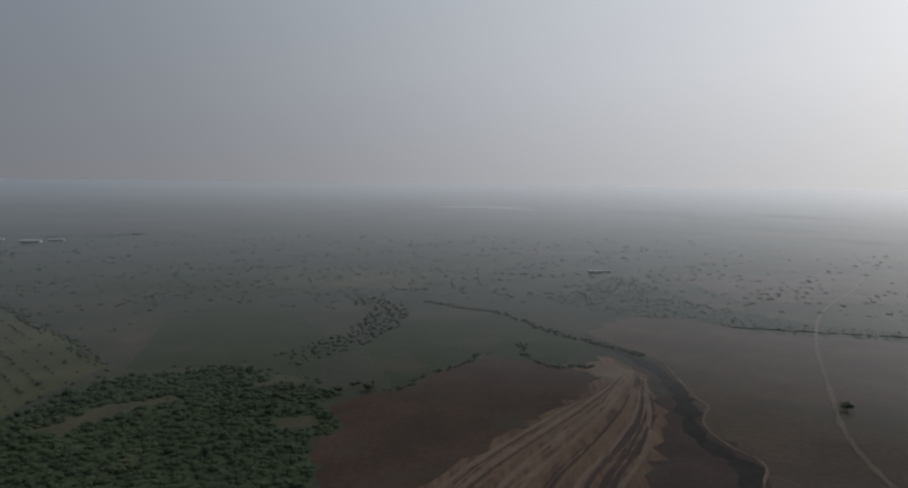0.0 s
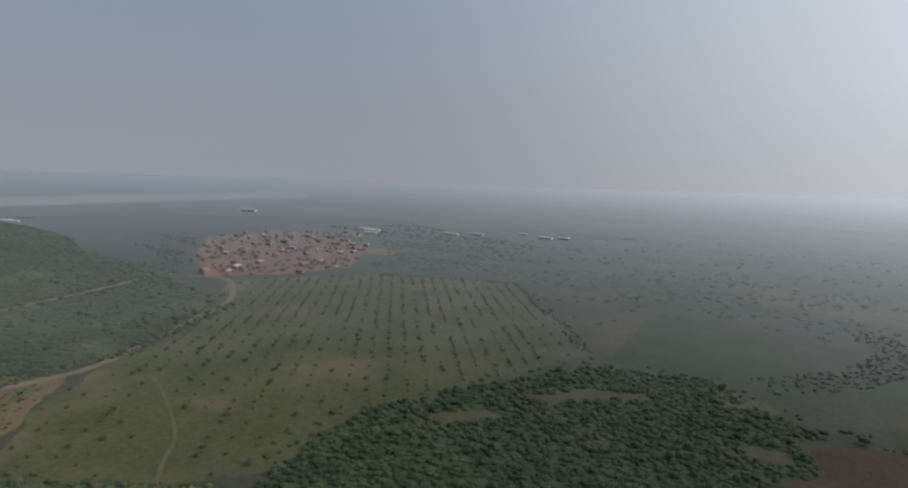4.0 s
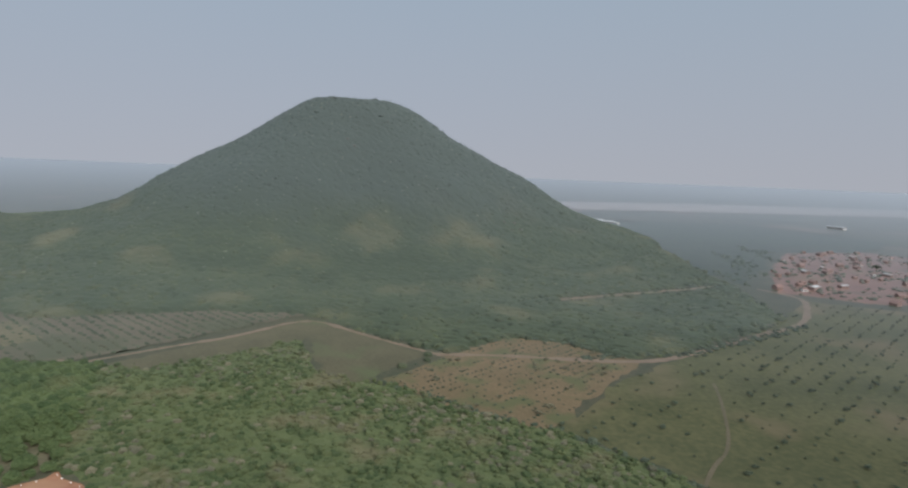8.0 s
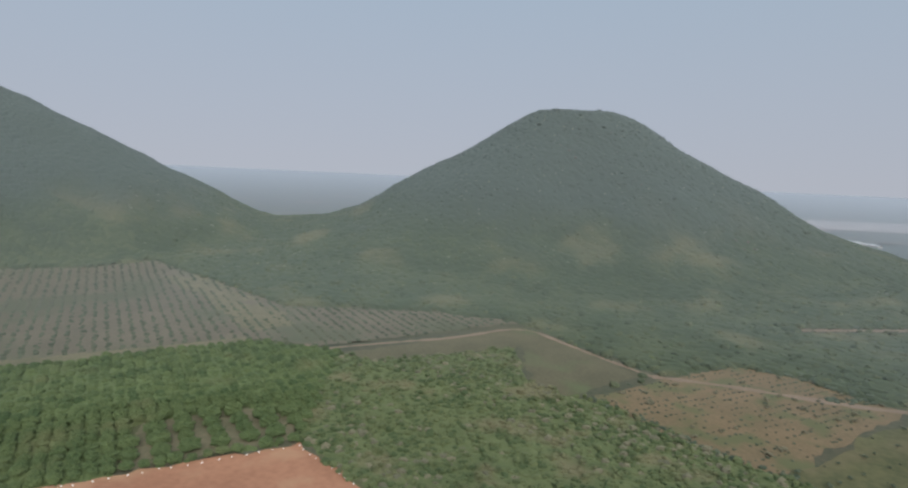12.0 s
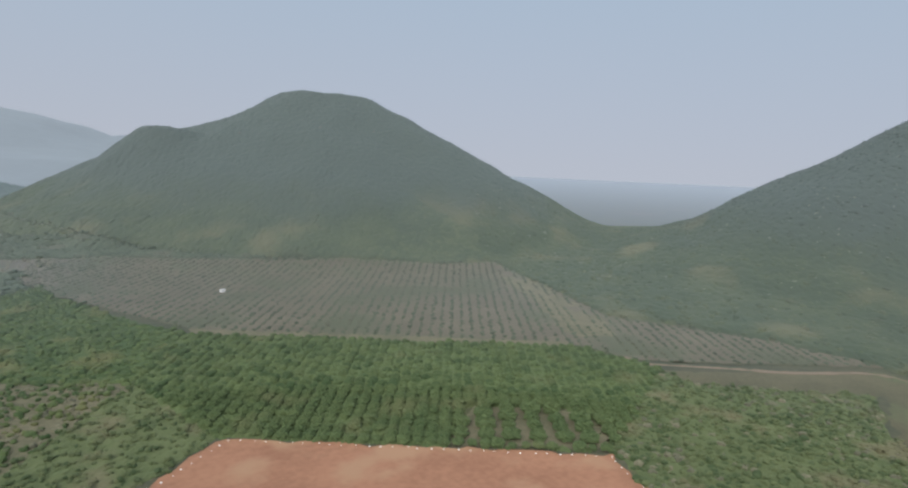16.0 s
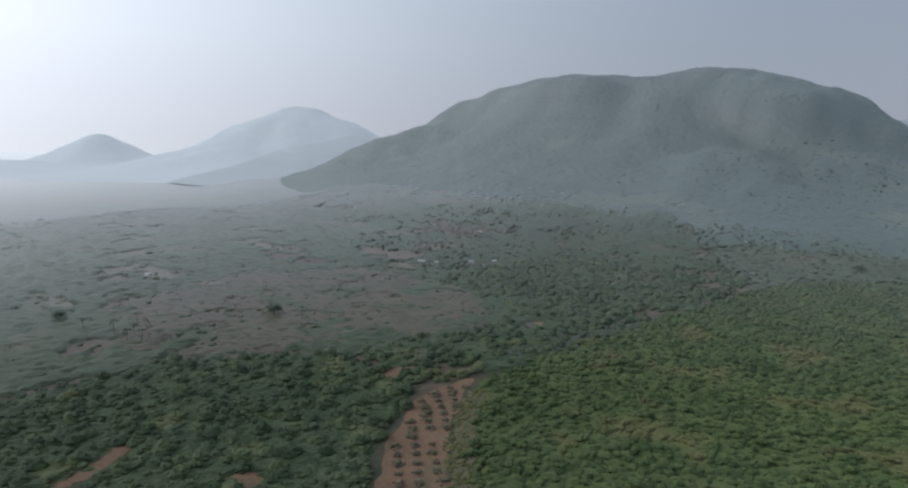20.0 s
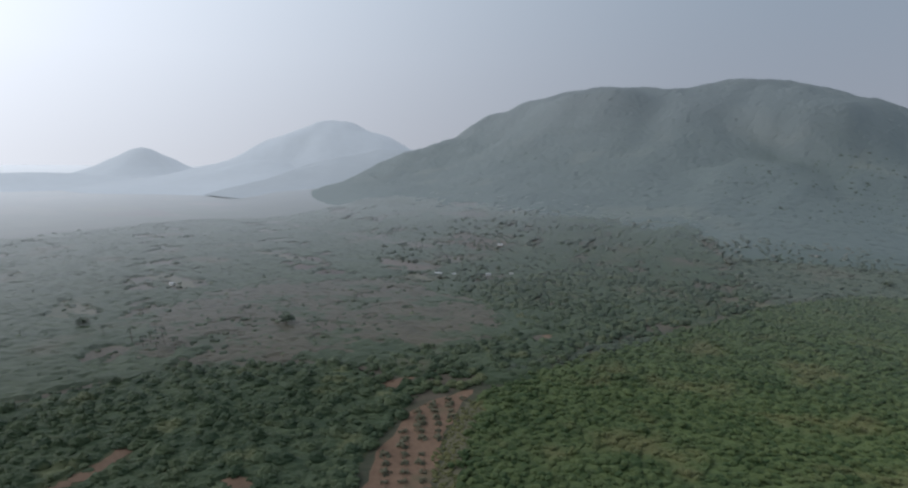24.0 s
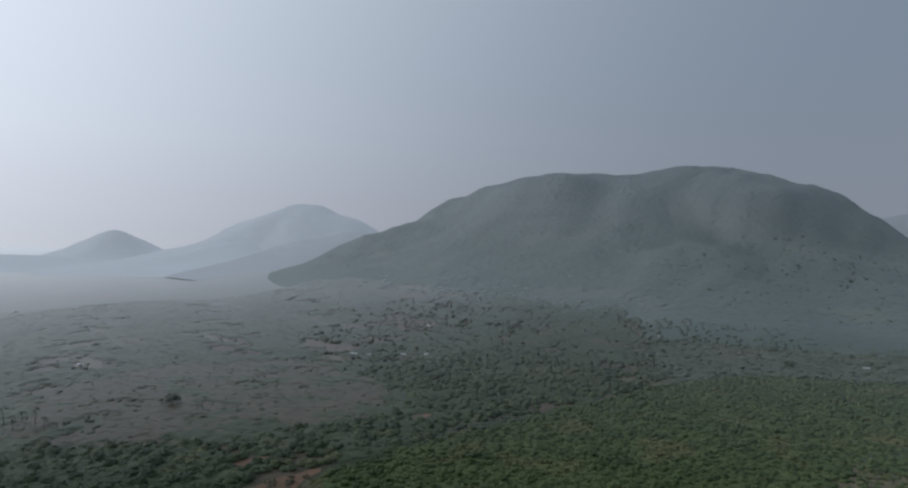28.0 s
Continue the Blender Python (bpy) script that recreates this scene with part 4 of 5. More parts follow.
wood("far_trees", BELT_N, 5.0, 1.2, 2.6, FLAT, m_leaf_dark, "low dark thicket in a belt across the plain", 72, [strip(PATH_E, 8)], 0.85, 0.3)
wood("far_trees", [(-170, 470), (130, 520), (420, 440), (700, 600), (500, 1000), (-600, 1100), (-900, 860), (-480, 560), (-223, 380)], 10.0, 1.4, 3.4, FLAT, m_leaf_dark, "dark thickets in groups over the plain", 70, BARE, 0.9, 1.2, (600, 1150), 6.0)
wood("far_trees", [(-420, 520), (-200, 470), (-75, 525), (110, 520), (420, 440), (520, 560), (300, 680), (-300, 700)], 13.0, 2.0, 3.6, FLAT, m_leaf_dark, "low dark thickets scattered over the plain", 71, BARE, 0.8, 1.0)
NEAR_VILLAGE = [(-590, 262), (-690, 318), (-860, 415), (-930, 400), (-760, 310), (-640, 258)]
wood("village_wood", NEAR_VILLAGE, 6.0, 1.2, 2.8, MOUND, m_leaf_plain, "small open wood beside the village", 76, clump=0.6, rag=10.0)
wood("village_wood", [(-505, 430), (-420, 520), (-520, 760), (-900, 860), (-930, 660), (-800, 680), (-620, 560)], 9.0, 1.8, 3.6, FLAT, m_leaf_dark, "broken dark woodland behind the village", 77, (), 0.9, 0.7)
wood("village_trees", VILLAGE, 9.0, 1.8, 4.2, MOUND, m_leaf_plain, "dark garden trees between the village houses", 73, clump=0.85, keep=0.5)
wood("dry_scrub", strip(VERGE, 9), 2.0, 0.7, 1.5, MOUND, m_leaf_verge, "yellowed grass verge beside the orchard strip", 74)
wood("dry_scrub", WOOD_W, 4.2, 1.2, 2.5, LOW, m_leaf_dry, "dusty yellowed bushes among the green scrub", 79, [strip(PATH_GREEN, 8), RED, ORANGE, DARKF, FALLOW], 0.7, 1.0)
wood("dry_scrub", CLEAR_S, 5.5, 0.8, 2.0, LOW, m_leaf_dry, "sparse dusty bushes in the clearing below the hills", 75, keep=0.75)
wood("dry_scrub", DRY, 3.6, 0.7, 1.7, LOW, m_leaf_dry, "sparse dusty scrub in the clearing", 7, keep=0.6)
wood("dry_scrub", DRY, 4.0, 1.2, 2.4, LOW, m_leaf, "green thicket growing into the dry clearing", 8, keep=0.9, clump=0.55)
APRON = [(-300, -30), (-398, -100), (-404, -165), (-362, -265), (-420, -445), (-560, -640), (-760, -560), (-1000, 180), (-860, 235), (-660, 245), (-570, 250), (-440, 235), (-349, 128)]
ROADS = [strip(MAIN_ROAD, 9), strip(HILL_PATH, 9), strip(WEST_ROAD, 7)]
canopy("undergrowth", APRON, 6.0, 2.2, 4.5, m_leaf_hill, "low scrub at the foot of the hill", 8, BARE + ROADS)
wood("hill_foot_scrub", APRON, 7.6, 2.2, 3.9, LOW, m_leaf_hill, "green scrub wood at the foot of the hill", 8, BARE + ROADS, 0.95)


wood("hill_foot_scrub", strip([(-345, 60), (-400, 130), (-470, 175), (-540, 215), (-600, 225)], 60), 5.0, 2.0, 3.6, MOUND, m_leaf_hedge, "dark trees at the foot of the hill beside the road", 24, BARE + ROADS, 0.9, 0.35)
wood("hill_foot_scrub", strip([(-410, -90), (-430, 0), (-470, 80), (-520, 140)], 70), 5.5, 1.8, 3.2, MOUND, m_leaf_hedge, "darker scrub on the lowest slope of the hill", 25, BARE + ROADS, 0.8, 0.7)
wood("hill_foot_scrub", APRON, 8.0, 1.3, 2.9, MOUND, m_leaf_hedge, "darker bushes scattered over the foot of the hill", 28, BARE + ROADS, 0.85, 0.6)
wood("hill_foot_scrub", APRON, 9.0, 1.2, 2.6, LOW, m_leaf_olive, "paler olive bushes scattered over the foot of the hill", 29, BARE + ROADS, 0.7, 0.9)
FOOT_S = [(-420, -440), (-280, -520), (-110, -545), (-60, -500), (-60, -545), (-9, -476), (15, -600), (60, -576), (115, -550), (148, -479), (200, -560), (330, -760), (0, -900), (-400, -900)]


def round_patch(x, y, rx, ry):
    return [(x + rx * math.cos(a), y + ry * math.sin(a)) for a in np.arange(0, 6.28, 0.12)]


HILL_A, HILL_B = round_patch(-929, -178, 440, 440), round_patch(-529, -975, 470, 510)
HILL_B2, HILL_C = round_patch(-255, -937, 230, 265), round_patch(600, -1380, 960, 800)
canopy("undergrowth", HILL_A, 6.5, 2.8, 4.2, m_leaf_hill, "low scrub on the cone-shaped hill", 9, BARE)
wood("hill_scrub", HILL_A, 8.0, 1.8, 3.5, FLAT[:3] + MOUND[:4], m_leaf_hill, "scrub covering the cone-shaped hill, greyed upwards for haze", 9, BARE + [APRON])
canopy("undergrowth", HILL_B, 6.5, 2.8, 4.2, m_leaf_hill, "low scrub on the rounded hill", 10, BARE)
wood("hill_scrub", HILL_B, 9.5, 1.9, 3.5, FLAT[:3] + MOUND[:4], m_leaf_hill, "scrub covering the rounded hill, greyed upwards for haze", 10, BARE + [APRON, HILL_A])
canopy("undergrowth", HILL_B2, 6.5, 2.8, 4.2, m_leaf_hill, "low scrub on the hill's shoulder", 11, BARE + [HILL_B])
wood("hill_scrub", HILL_B2, 7.4, 1.9, 3.6, FLAT[:3] + MOUND[:4], m_leaf_hill, "scrub covering the hill's shoulder, greyed upwards for haze", 11, BARE + [HILL_B])
canopy("hill_scrub", HILL_C, 9.0, 3.4, 4.4, m_leaf_high, "scrub covering the long high hill, toned blue-grey for haze", 12, BARE + [HILL_B, round_patch(-255, -937, 225, 260)], edge=(600, -1380, 960, 800))
wood("hill_scrub", round_patch(120, -960, 260, 280), 9.0, 2.6, 4.6, MOUND, m_leaf_mid, "broken scrub in the valley between two hills", 21, BARE + [HILL_B, FOOT_S], 0.8, 0.7)
SKIRT = strip([(600 + 975 * math.cos(a), -1380 + 815 * math.sin(a)) for a in np.arange(1.45, 2.3, 0.1)], 190)
wood("hill_scrub", SKIRT, 6.5, 1.6, 3.2, MOUND, m_leaf_plain, "broken scrub along the foot of the long hill", 22, BARE, 0.9, 0.6, rag=14.0)
wood("hill_scrub", strip([(-255 + 235 * math.cos(a), -937 + 270 * math.sin(a)) for a in np.arange(-0.9, 1.6, 0.2)], 150), 6.5, 1.8, 3.6, MOUND, m_leaf_mid, "broken scrub along the foot of the hill's shoulder", 23, BARE, 0.9, 0.6)
SADDLE = [(-420, -445), (-560, -640), (-760, -560), (-1000, -480), (-960, -640), (-800, -760), (-600, -700), (-300, -520)]
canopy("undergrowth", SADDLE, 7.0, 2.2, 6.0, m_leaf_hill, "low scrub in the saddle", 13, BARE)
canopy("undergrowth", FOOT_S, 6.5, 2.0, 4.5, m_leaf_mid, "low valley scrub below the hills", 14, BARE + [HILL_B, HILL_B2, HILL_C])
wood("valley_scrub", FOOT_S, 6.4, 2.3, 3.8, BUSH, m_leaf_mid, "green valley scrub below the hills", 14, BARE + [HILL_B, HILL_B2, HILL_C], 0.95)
SOUTH = [(190, -174), (186, -206), (184, -228), (172, -345), (152, -480), (205, -560), (330, -760), (800, -760), (1000, -400), (860, -60), (300, -20), (300, -120), (250, -182)]
patch("scrub_floor", SOUTH, m_scrubsoil, "brown and olive scrub soil on the plain", "ground", lift=0.08, rag=3, cell=50)
canopy("undergrowth", SOUTH, 7.0, 1.9, 2.8, m_leaf_plain, "low haze-toned thicket on the plain", 15, BARE + BARE_SPOTS + [grow(BROWN_S, -14)], 0.35, rag=16.0)
canopy("undergrowth", grow(BROWN_S, 6), 6.0, 1.3, 2.6, m_leaf_brush, "low dry brush covering the brown field", 16, BARE_SPOTS, 0.5, rag=12.0)
wood("mixed_wood", SOUTH, 11.0, 1.4, 3.2, MOUND, m_leaf_grove, "larger dark trees standing out of the thicket", 19, BARE + [HILL_C], 0.8, 0.3, (450, 1000), 9.0)
wood("mixed_wood", [(190, -174), (186, -206), (184, -228), (172, -345), (152, -480), (330, -500), (340, -330), (235, -300), (250, -182)], 4.9, 1.6, 3.2, DOME, m_leaf_grove, "dark tree belt beside the scrub wood", 18, BARE + BARE_SPOTS + [BROWN_S, round_patch(186, -221, 6, 6)], 0.9, 0.4)
wood("mixed_wood", [(184, -228), (172, -345), (152, -480), (205, -560), (330, -720), (640, -660), (560, -450), (430, -350), (316, -330)], 6.2, 1.5, 3.2, DOME + CLUSTER, m_leaf_plain, "open wood reaching towards the long hill", 27, BARE + BARE_SPOTS + [BROWN_S], 0.92, 0.3, (480, 980), 10.0)
wood("scattered_trees", BROWN_S, 7.5, 1.0, 2.4, MOUND, m_leaf_plain, "scattered haze-toned trees on a brown field", 16, keep=0.7, rag=12.0)
wood("scattered_trees", grow(BROWN_S, 25), 13.0, 1.4, 2.9, MOUND, m_leaf_plain, "scattered green trees on a brown field", 17, BARE + BARE_SPOTS, 0.7, rag=12.0)
canopy("undergrowth", grow(GRID, 3), 3.0, 1.7, 1.6, m_leaf_row, "low green undergrowth between the plantation rows", 17, [RED, BIG_PLOT])
for k, (line, w, gap, lo, hi, label) in enumerate((
        ([(-28, 513), (31, 477), (63, 427), (91, 394), (112, 362)], 7, 2.8, 0.9, 1.7, "dark hedge along the upper creek"),
        ([(44, 392), (40, 365), (54, 344), (80, 340)], 5, 3.0, 1.2, 2.0, "low dark hedge between fields"),
        ([(-36, 296), (-24, 303), (19, 365)], 4, 3.2, 1.0, 1.8, "low dark hedge beside the brown field"),
        ([(-476, 416), (-355, 484), (-223, 372), (-181, 330)], 6, 3.4, 0.9, 1.8, "hedge along the pasture's far side"),
        ([(-195, 88), (-238, 42), (-248, 8), (-268, -16), (-281, -40)], 5, 3.0, 1.2, 2.2, "dark hedge between scrub and ploughed field"),
        ([(191, -226), (180, -262), (172, -300), (164, -338)], 11, 3.6, 2.4, 3.6, "tall dark tree row along the wood's edge"),
        ([(13, -388), (-2, -430), (-10, -478)], 5, 3.2, 1.8, 2.8, "dark tree row along a sunken path"),
        ([(-331, 68), (-345, 90), (-352, 135), (-400, 194), (-436, 240)], 8, 3.6, 1.6, 2.8, "bushes along the dirt road"),
        ([(-75, 525), (-45, 470), (-55, 400), (-90, 345)], 26, 4.5, 0.9, 2.2, "broken scrub belt with pale gaps"))):
    wood("hedge", strip(line, w), gap, lo, hi, MOUND, m_leaf_hedge, label, 30 + k, keep=0.9)
growth("planted_shrubs", p := rows_in(ROWS_C, 50, 6.4, 2.6, 40, 0.86, 0.85, [strip(ROW_PATH, 6), STRIP_C]), size(len(p), 0.9, 1.9), LOW, m_leaf_mid, "rows of low grey-green shrubs on bare soil", "shrubs")
wood("row_weeds", ROWS_C, 5.0, 0.5, 1.1, FLAT, m_leaf_dry, "dry weeds between the planted rows", 41, [strip(ROW_PATH, 5), STRIP_C], 0.75)


# ---- trees that can be counted ----
def trunk_mesh(name, tall, thick, limbs, seed):
    """A tapered, slightly bent trunk with limbs."""
    r = np.random.default_rng(seed)
    verts, faces = [], []

    def tube(a, b, ra, rb):
        a, b, at = np.array(a, float), np.array(b, float), len(verts)
        d = (b - a) / np.linalg.norm(b - a)
        u = np.cross(d, (0.3, 0.9, 0.2))
        u /= np.linalg.norm(u)
        w = np.cross(d, u)
        for c, q in ((a, ra), ((a + b) / 2 + r.normal(0, 0.06, 3) * tall * 0.3, (ra + rb) / 2), (b, rb)):
            for k in range(6):
                verts.append(c + q * (u * math.cos(k * 1.0472) + w * math.sin(k * 1.0472)))
        for ring in (0, 6):
            for k in range(6):
                faces.append((at + ring + k, at + ring + (k + 1) % 6, at + ring + 6 + (k + 1) % 6, at + ring + 6 + k))

    top = (r.normal(0, 0.05) * tall, r.normal(0, 0.05) * tall, tall)
    tube((0, 0, -0.1), top, thick, thick * 0.55)
    for k in range(limbs):
        a = k * 6.283 / limbs + r.uniform(-0.4, 0.4)
        tube(np.array(top) * (0.75 + 0.25 * r.random()), (math.cos(a) * tall * 0.7, math.sin(a) * tall * 0.7, tall * (1.35 + 0.3 * r.random())), thick * 0.5, thick * 0.2)
    return mesh_of(name, verts, faces, m_bark)


def tree_kind(name, label, category, radius, seed, material, clumps=9, sprays=40, stem=0.5, group="", dome=False):
    """A tree with a trunk and a crown; the crown's radius in metres."""
    ob = tagged(new(name), label, category, group)
    t = new("trunk", trunk_mesh("trunk", radius * (stem + 0.25), radius * 0.07, 3, seed))
    v, f = dome_shape(seed + 100, sprays) if dome else crown_shape(seed + 100, clumps, sprays, 0.1, 0.72)
    c = new("crown", mesh_of("crown", v * radius + (0, 0, radius * (stem - 0.25)), f, material))
    t.parent = c.parent = ob
    return ob


def plant(kinds, pts, lo, hi, seed):
    """Copies of some kinds of tree at the points; the first stands at the first point."""
    r = np.random.default_rng(seed)
    zs = height(pts[:, 0], pts[:, 1])
    used = set()
    for (x, y), z in zip(pts, zs):
        k = int(r.integers(0, len(kinds)))
        m = pose(float(x), float(y), float(z) + 0.1, 0, 0, r.uniform(0, 360)) @ Matrix.Scale(r.uniform(lo, hi), 4)
        if k in used:
            copy_thing(kinds[k], m)
        else:
            kinds[k].matrix_basis = m
            used.add(k)


def kinds_of(count, *args, **keys):
    return [tree_kind(*args[:4], args[4] + k, *args[5:], **keys) for k in range(count)]


BIGS = rows_in(BIG_PLOT, 50, 9.8, 9.2, 50, 1.0, 0.6)
rows_p = rows_in(grow(GRID, 3), 50, 5.0, 4.6, 51, 0.96, 0.35, [BIG_PLOT, RED])
order = np.argsort(np.hypot(rows_p[:, 0], rows_p[:, 1]))
plant(kinds_of(4, "plantation_tree", "round leafy green plantation tree in a straight row", "tree", 2.35, 200, m_leaf_row, group="plantation rows", dome=True), rows_p[order[:300]], 0.85, 1.15, 52)
growth("plantation_rows", rows_p[order[300:]], size(len(order) - 300, 2.0, 2.7), DOME, m_leaf_row, "straight rows of round green plantation trees", "plantation")
plant(kinds_of(4, "large_tree", "large dark round tree with pale gaps around it", "tree", 3.7, 220, m_leaf_row, 12, 60, 0.3, group="large trees by the red plot", dome=True), BIGS, 0.85, 1.15, 53)
young = rows_in(GREEN, 138, 9.5, 7.5, 54, 0.62, 0.7, [strip(MAIN_ROAD, 12), strip(PATH_GREEN, 8)])
order = np.argsort(np.hypot(young[:, 0], young[:, 1]))
plant(kinds_of(4, "young_tree", "small dark young tree on the green pasture", "tree", 1.4, 240, m_leaf_hedge, 6, 20, 0.35, group="young trees on the pasture"), young[order[:300]], 0.6, 1.25, 55)
growth("young_orchard", young[order[300:]], size(len(order) - 300, 1.0, 1.8), MID, m_leaf_hedge, "small dark young trees in rows on the pasture", "orchard")
growth("field_weeds", p := rows_in(ORANGE, 138, 5.0, 3.2, 42, 0.6, 0.5, [strip(MAIN_ROAD, 6)]), size(len(p), 0.6, 1.15), MOUND, m_leaf_hedge, "rows of low weeds on the ploughed field", "weeds")
fb = scatter(ORANGE, 13, 56, [strip(MAIN_ROAD, 6)], 0.75)
plant(kinds_of(3, "field_bush", "small rusty green bush on ploughed orange soil", "bush", 1.3, 260, m_leaf_dry, 6, 20, 0.2, group="bushes on the ploughed field"), fb, 0.6, 1.4, 57)
ps = rows_in(grow(PALMS, -3), 50.5, 6.2, 6.4, 58, 0.97, 0.4)
plant(kinds_of(3, "orchard_tree", "low dark young tree on bare orange soil", "tree", 2.0, 280, m_leaf_dry, 7, 30, 0.05, group="young trees on the orange strip"), ps, 0.8, 1.2, 59)


def palm_kind(seed):
    """A palm with a slim bent trunk and a head of drooping fronds."""
    ob = tagged(new("palm_tree"), "tall slim palm above the thicket", "palm", "palms on the plain")
    t = new("trunk", trunk_mesh("trunk", 8.0, 0.2, 0, seed))
    r = np.random.default_rng(seed)
    v, f = [], []
    for k in range(11):
        a, droop, n = k * 0.571 + r.uniform(-0.2, 0.2), r.uniform(0.7, 2.0), len(v)
        c, d = np.array((math.cos(a), math.sin(a), 0)), np.array((-math.sin(a), math.cos(a), 0))
        for q, w in ((0.0, 0.15), (0.9, 0.55), (1.9, 0.5), (2.8, 0.1)):
            m = c * q + (0, 0, 8.0 + 0.7 * q - droop * 0.28 * q * q)
            v += [m - d * w - (0, 0, 0.15 * w), m + d * w - (0, 0, 0.15 * w)]
        f += [(n + 2 * j, n + 2 * j + 1, n + 2 * j + 3, n + 2 * j + 2) for j in range(3)]
    h = new("fronds", mesh_of("fronds", v, f, m_leaf_dark))
    t.parent = h.parent = ob
    return ob


plant([palm_kind(400), palm_kind(401)], np.array([(338, -122), (345, -118), (352, -124), (359, -117), (333, -130), (342, -128), (384, -110), (355, -131)], float), 0.85, 1.25, 63)
lone = np.array([(180, 286), (-37, 299), (338, -199), (417, -108), (108, -607), (-730, 470), (-640, 400), (-780, 540), (-690, 520)], float)
plant(kinds_of(2, "lone_tree", "dark spreading tree standing alone on open ground", "tree", 4.6, 300, m_leaf_grove, 12, 60), lone, 0.6, 1.15, 60)
tb = scatter([(-1010, -40), (-860, -40), (-800, -190), (-860, -330), (-1010, -330), (-1040, -190)], 26, 61, keep=0.5)
plant(kinds_of(2, "hilltop_tree", "dark bushy tree on the hilltop", "tree", 2.7, 320, m_leaf_hill, 10, 40), tb, 0.7, 1.2, 62)


# ---- stones, huts and houses ----
def lump(name, radius, material, seed, flat=0.7):
    r = np.random.default_rng(seed)
    v = ICO_V * radius * r.uniform(0.8, 1.15, (12, 1)) * (1, 0.8, flat)
    return new(name, mesh_of(name, v + (0, 0, radius * flat * 0.7), ICO_F, material))


stone = tagged(lump("boundary_stone", 0.38, m_stone, 1), "whitewashed stone on the edge of the red plot", "stone", "stones round the red plot")
first = True
for x, y, a in along([(-31, -185), (-41.5, -193), (-74, -214), (-181, -125), (-163.5, -89), (-150, -68)], 4.6):
    m = pose(x + rng.normal(0, 0.4), y + rng.normal(0, 0.4), 0.0, 0, 0, rng.uniform(0, 360)) @ Matrix.Scale(rng.uniform(0.7, 1.3), 4)
    if first:
        stone.matrix_basis, first = m, False
    else:
        copy_thing(stone, m)
boulder = tagged(lump("boulder", 3.0, m_rock, 3, 0.8), "weathered grey granite boulder among hill scrub", "boulder", "boulders on the hill")
first = True
for x, y in [(-690, 48), (-700, 58), (-712, 52), (-705, 40), (-770, -150), (-778, -162), (-765, -170), (-760, -140), (-742, -60), (-735, -260), (-830, -110), (-420, -800), (-500, -790), (-330, -860), (-620, -860)]:
    m = pose(x, y, float(height(x, y)) + 0.2, 0, 0, rng.uniform(0, 360)) @ Matrix.Scale(rng.uniform(0.7, 1.3), 4)
    if first:
        boulder.matrix_basis, first = m, False
    else:
        copy_thing(boulder, m)


def box(bm, lo, hi):
    m = Matrix.LocRotScale(Vector([(a + b) / 2 for a, b in zip(lo, hi)]), None, Vector([b - a for a, b in zip(lo, hi)]))
    return bmesh.ops.create_cube(bm, size=1.0, matrix=m)


def house_kind(name, label, w, d, h, wall_mat, roof_mat, gable=True, category="house", windows=2):
    """A house with walls, a pitched roof with eaves, a door and windows."""
    ob = tagged(new(name), label, category)
    bm = bmesh.new()
    box(bm, (-w / 2, -d / 2, -0.3), (w / 2, d / 2, h))
    rise = d * (0.34 if gable else 0.12)
    if gable:
        for x in (-w / 2, w / 2):
            bm.faces.new([bm.verts.new(p) for p in ((x, -d / 2, h), (x, d / 2, h), (x, 0, h + rise))])
    part("wall", bm, wall_mat, ob)
    bm = bmesh.new()
    e, t = 0.5, 0.18
    for side in (-1, 1):
        lo, hi = [], []
        for x in (-w / 2 - e, w / 2 + e):
            for y, z in ((side * (d / 2 + e), h - rise * e / (d / 2)), (0, h + rise)):
                lo.append(bm.verts.new((x, y, z + 0.02)))
                hi.append(bm.verts.new((x, y, z + t)))
        a, b = [lo[k] for k in (0, 1, 3, 2)], [hi[k] for k in (0, 1, 3, 2)]
        bm.faces.new(a)
        bm.faces.new(b)
        for k in range(4):
            bm.faces.new((a[k], a[(k + 1) % 4], b[(k + 1) % 4], b[k]))
    bmesh.ops.recalc_face_normals(bm, faces=bm.faces[:])
    part("roof", bm, roof_mat, ob)
    bm = bmesh.new()
    box(bm, (-0.5, -d / 2 - 0.06, -0.2), (0.5, -d / 2 + 0.05, 2.05))
    part("door", bm, m_wood, ob, "weathered wooden door")
    for k in range(windows):
        x = (-1) ** k * w * (0.22 + 0.11 * (k // 2))
        for y, s in ((-d / 2, -1), (d / 2, 1)):
            bm = bmesh.new()
            box(bm, (x - 0.5, y - 0.05, 1.0), (x + 0.5, y + 0.05, 2.0))
            part("window", bm, m_glass, ob)
    return ob


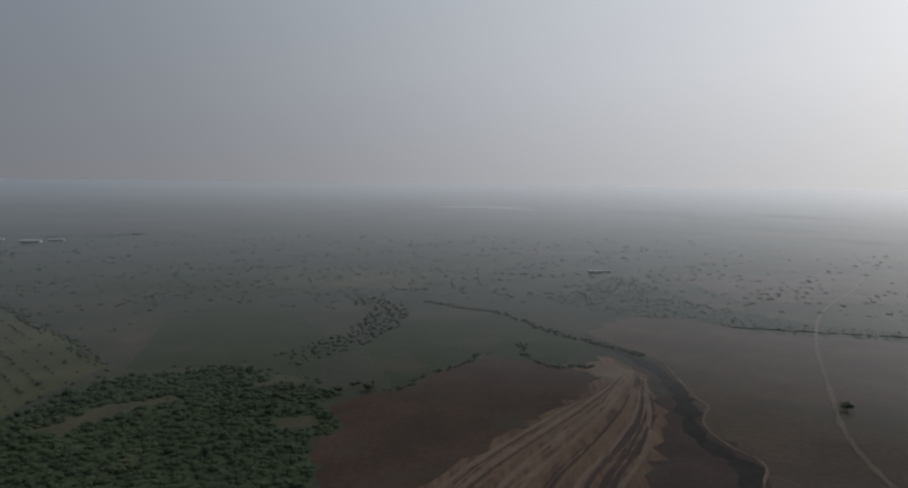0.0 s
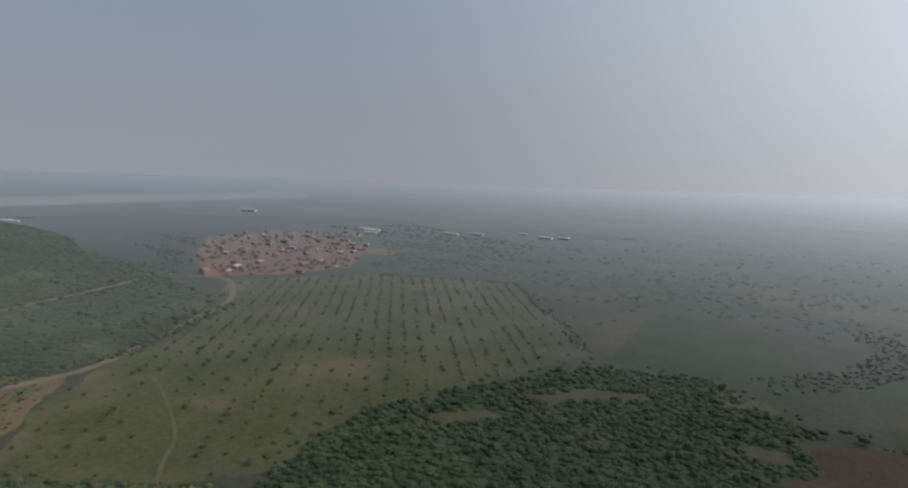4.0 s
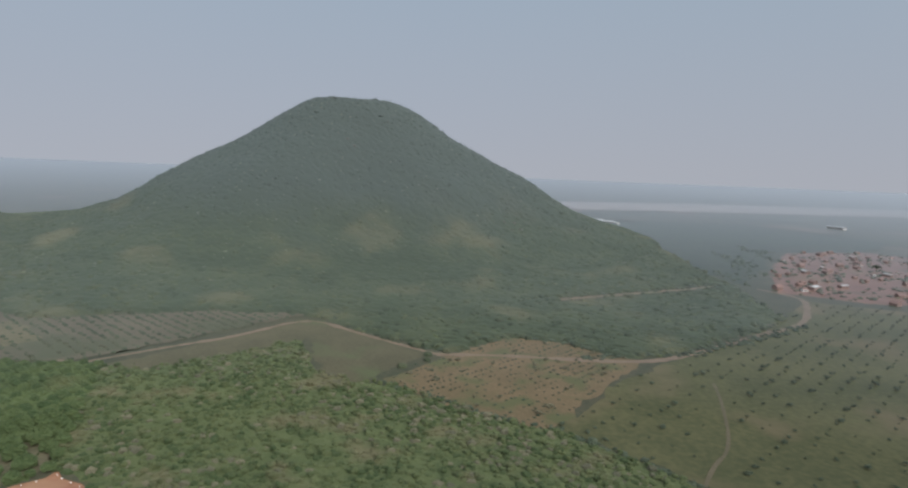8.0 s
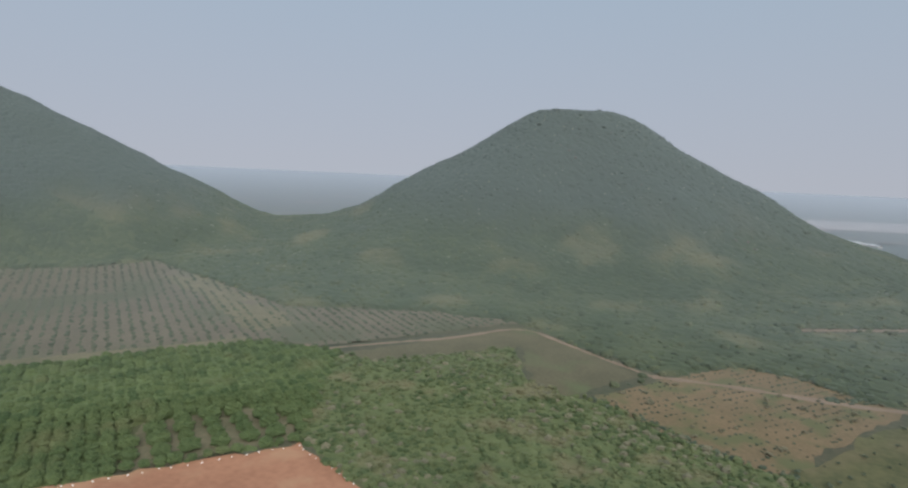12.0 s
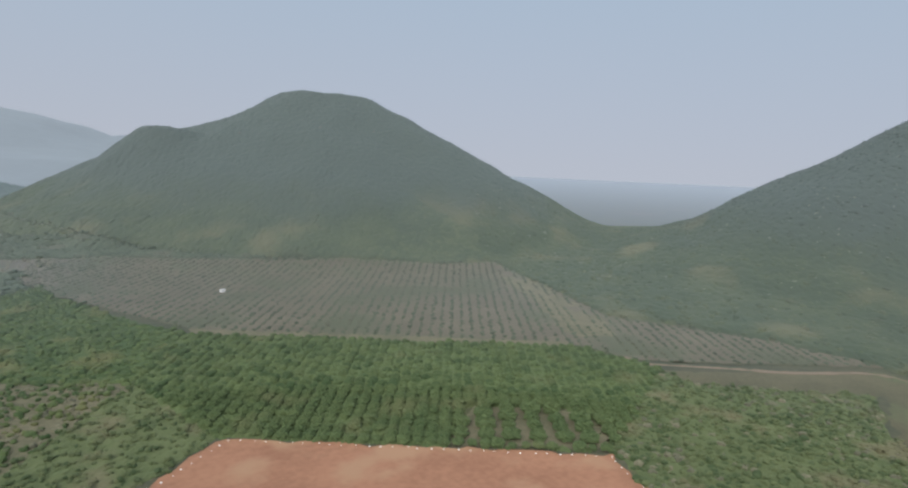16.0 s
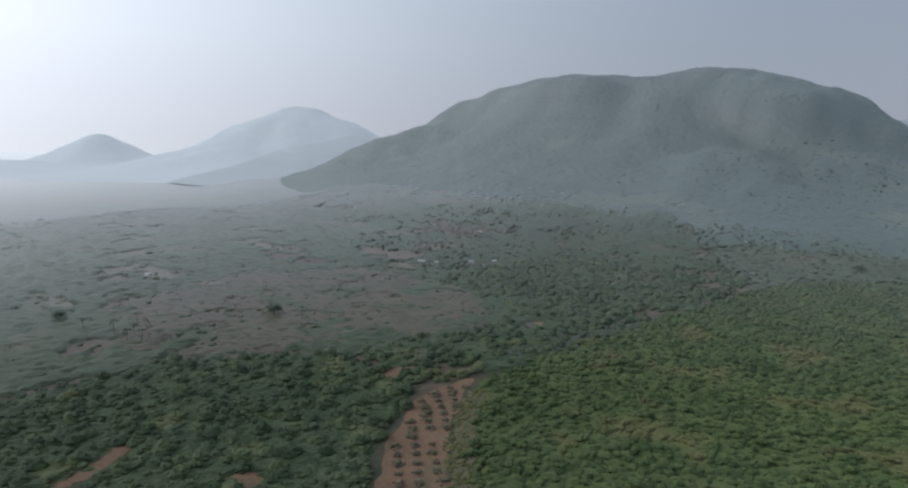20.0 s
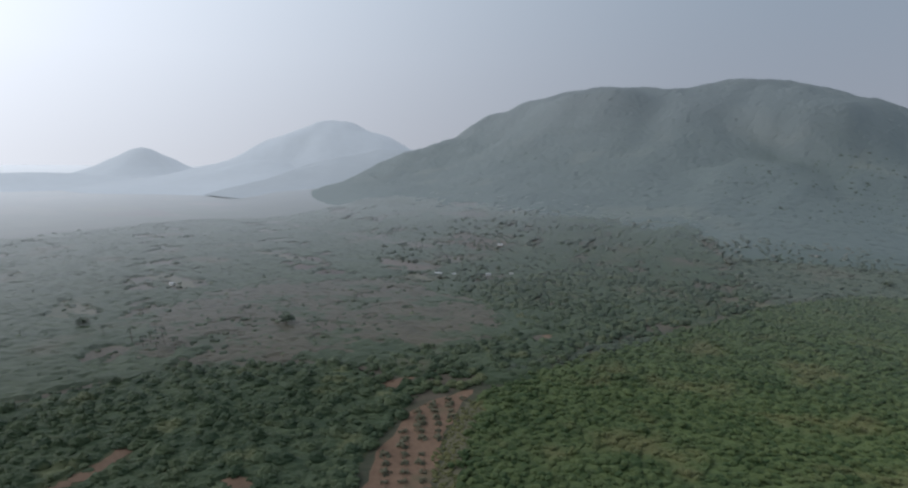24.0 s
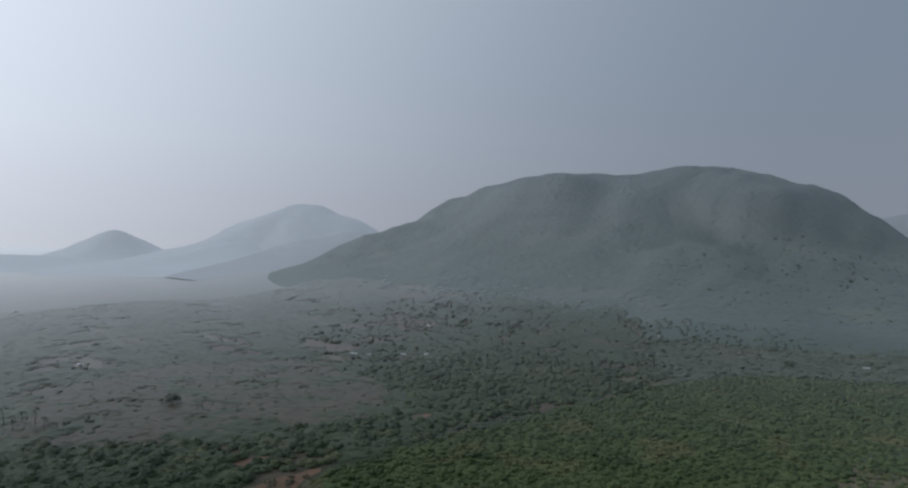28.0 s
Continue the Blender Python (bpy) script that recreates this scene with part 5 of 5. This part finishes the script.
def settle_house(kind, x, y, turn, scale, done):
    m = pose(x, y, float(height(x, y)) + 0.2, 0, 0, turn) @ Matrix.Scale(scale, 4)
    if kind.name in done:
        copy_thing(kind, m)
    else:
        kind.matrix_basis = m
        done.add(kind.name)


done = set()
cottages = [tagged(house_kind("village_house", "pink limewashed house with terracotta tile roof", 11, 7, 3.2, m_pink, m_tile), group="village houses"),
            tagged(house_kind("village_house", "white house with terracotta tile roof", 9, 7, 3.0, m_white, m_tile), group="village houses"),
            tagged(house_kind("village_house", "flat pink house with pale metal roof", 12, 8, 3.6, m_pink, m_tin, False), group="village houses"),
            tagged(house_kind("village_hut", "small mud hut with grey thatched roof", 7, 5.5, 2.4, m_pink, m_thatch), group="village houses")]
vp = scatter(VILLAGE, 22, 70, keep=0.55)
for x, y in vp:
    settle_house(cottages[int(rng.choice(4, p=(0.5, 0.12, 0.1, 0.28)))], float(x), float(y), float(rng.choice((20, 110, 200, 290)) + rng.normal(0, 8)), float(rng.uniform(0.55, 0.9)), done)
shed = tagged(house_kind("long_shed", "long white shed with pale metal roof", 24, 9, 2.7, m_white, m_tin, False, "shed", 4), group="white sheds on the plain")
for x, y, a, s in ((-812, 690, 30, 1.1), (-790, 668, 30, 0.8), (-840, 700, 35, 0.9), (-704, 767, 20, 0.9), (-676, 803, 10, 0.7), (-580, 857, 15, 0.9), (-560, 880, 15, 0.7), (-1251, 246, 60, 1.2), (-1215, 262, 70, 1.0),
                   (-1190, 269, 40, 0.8), (-1307, 744, 30, 1.3), (-642, 878, 20, 0.6), (146, 677, 10, 0.5), (158, 680, 10, 0.3)):
    settle_house(shed, x, y, a, s, done)
farm = tagged(house_kind("farm_house", "small white farmhouse among trees", 8, 5, 2.8, m_white, m_tin, False), group="farmhouses on the plain")
for x, y, a, s in ((393, -379, 30, 0.7), (384, -388, 62, 0.6), (362, -409, 40, 0.8), (350, -426, 15, 0.7), (504, -194, 10, 0.8), (455, -530, 20, 0.9), (60, -640, 20, 0.8)):
    settle_house(farm, x, y, a, s, done)
hut = tagged(house_kind("field_hut", "small white hut standing among planted rows", 4.2, 3.4, 2.5, m_white, m_tin, False, "hut", 1))
settle_house(hut, -161, -459, 25, 0.75, done)
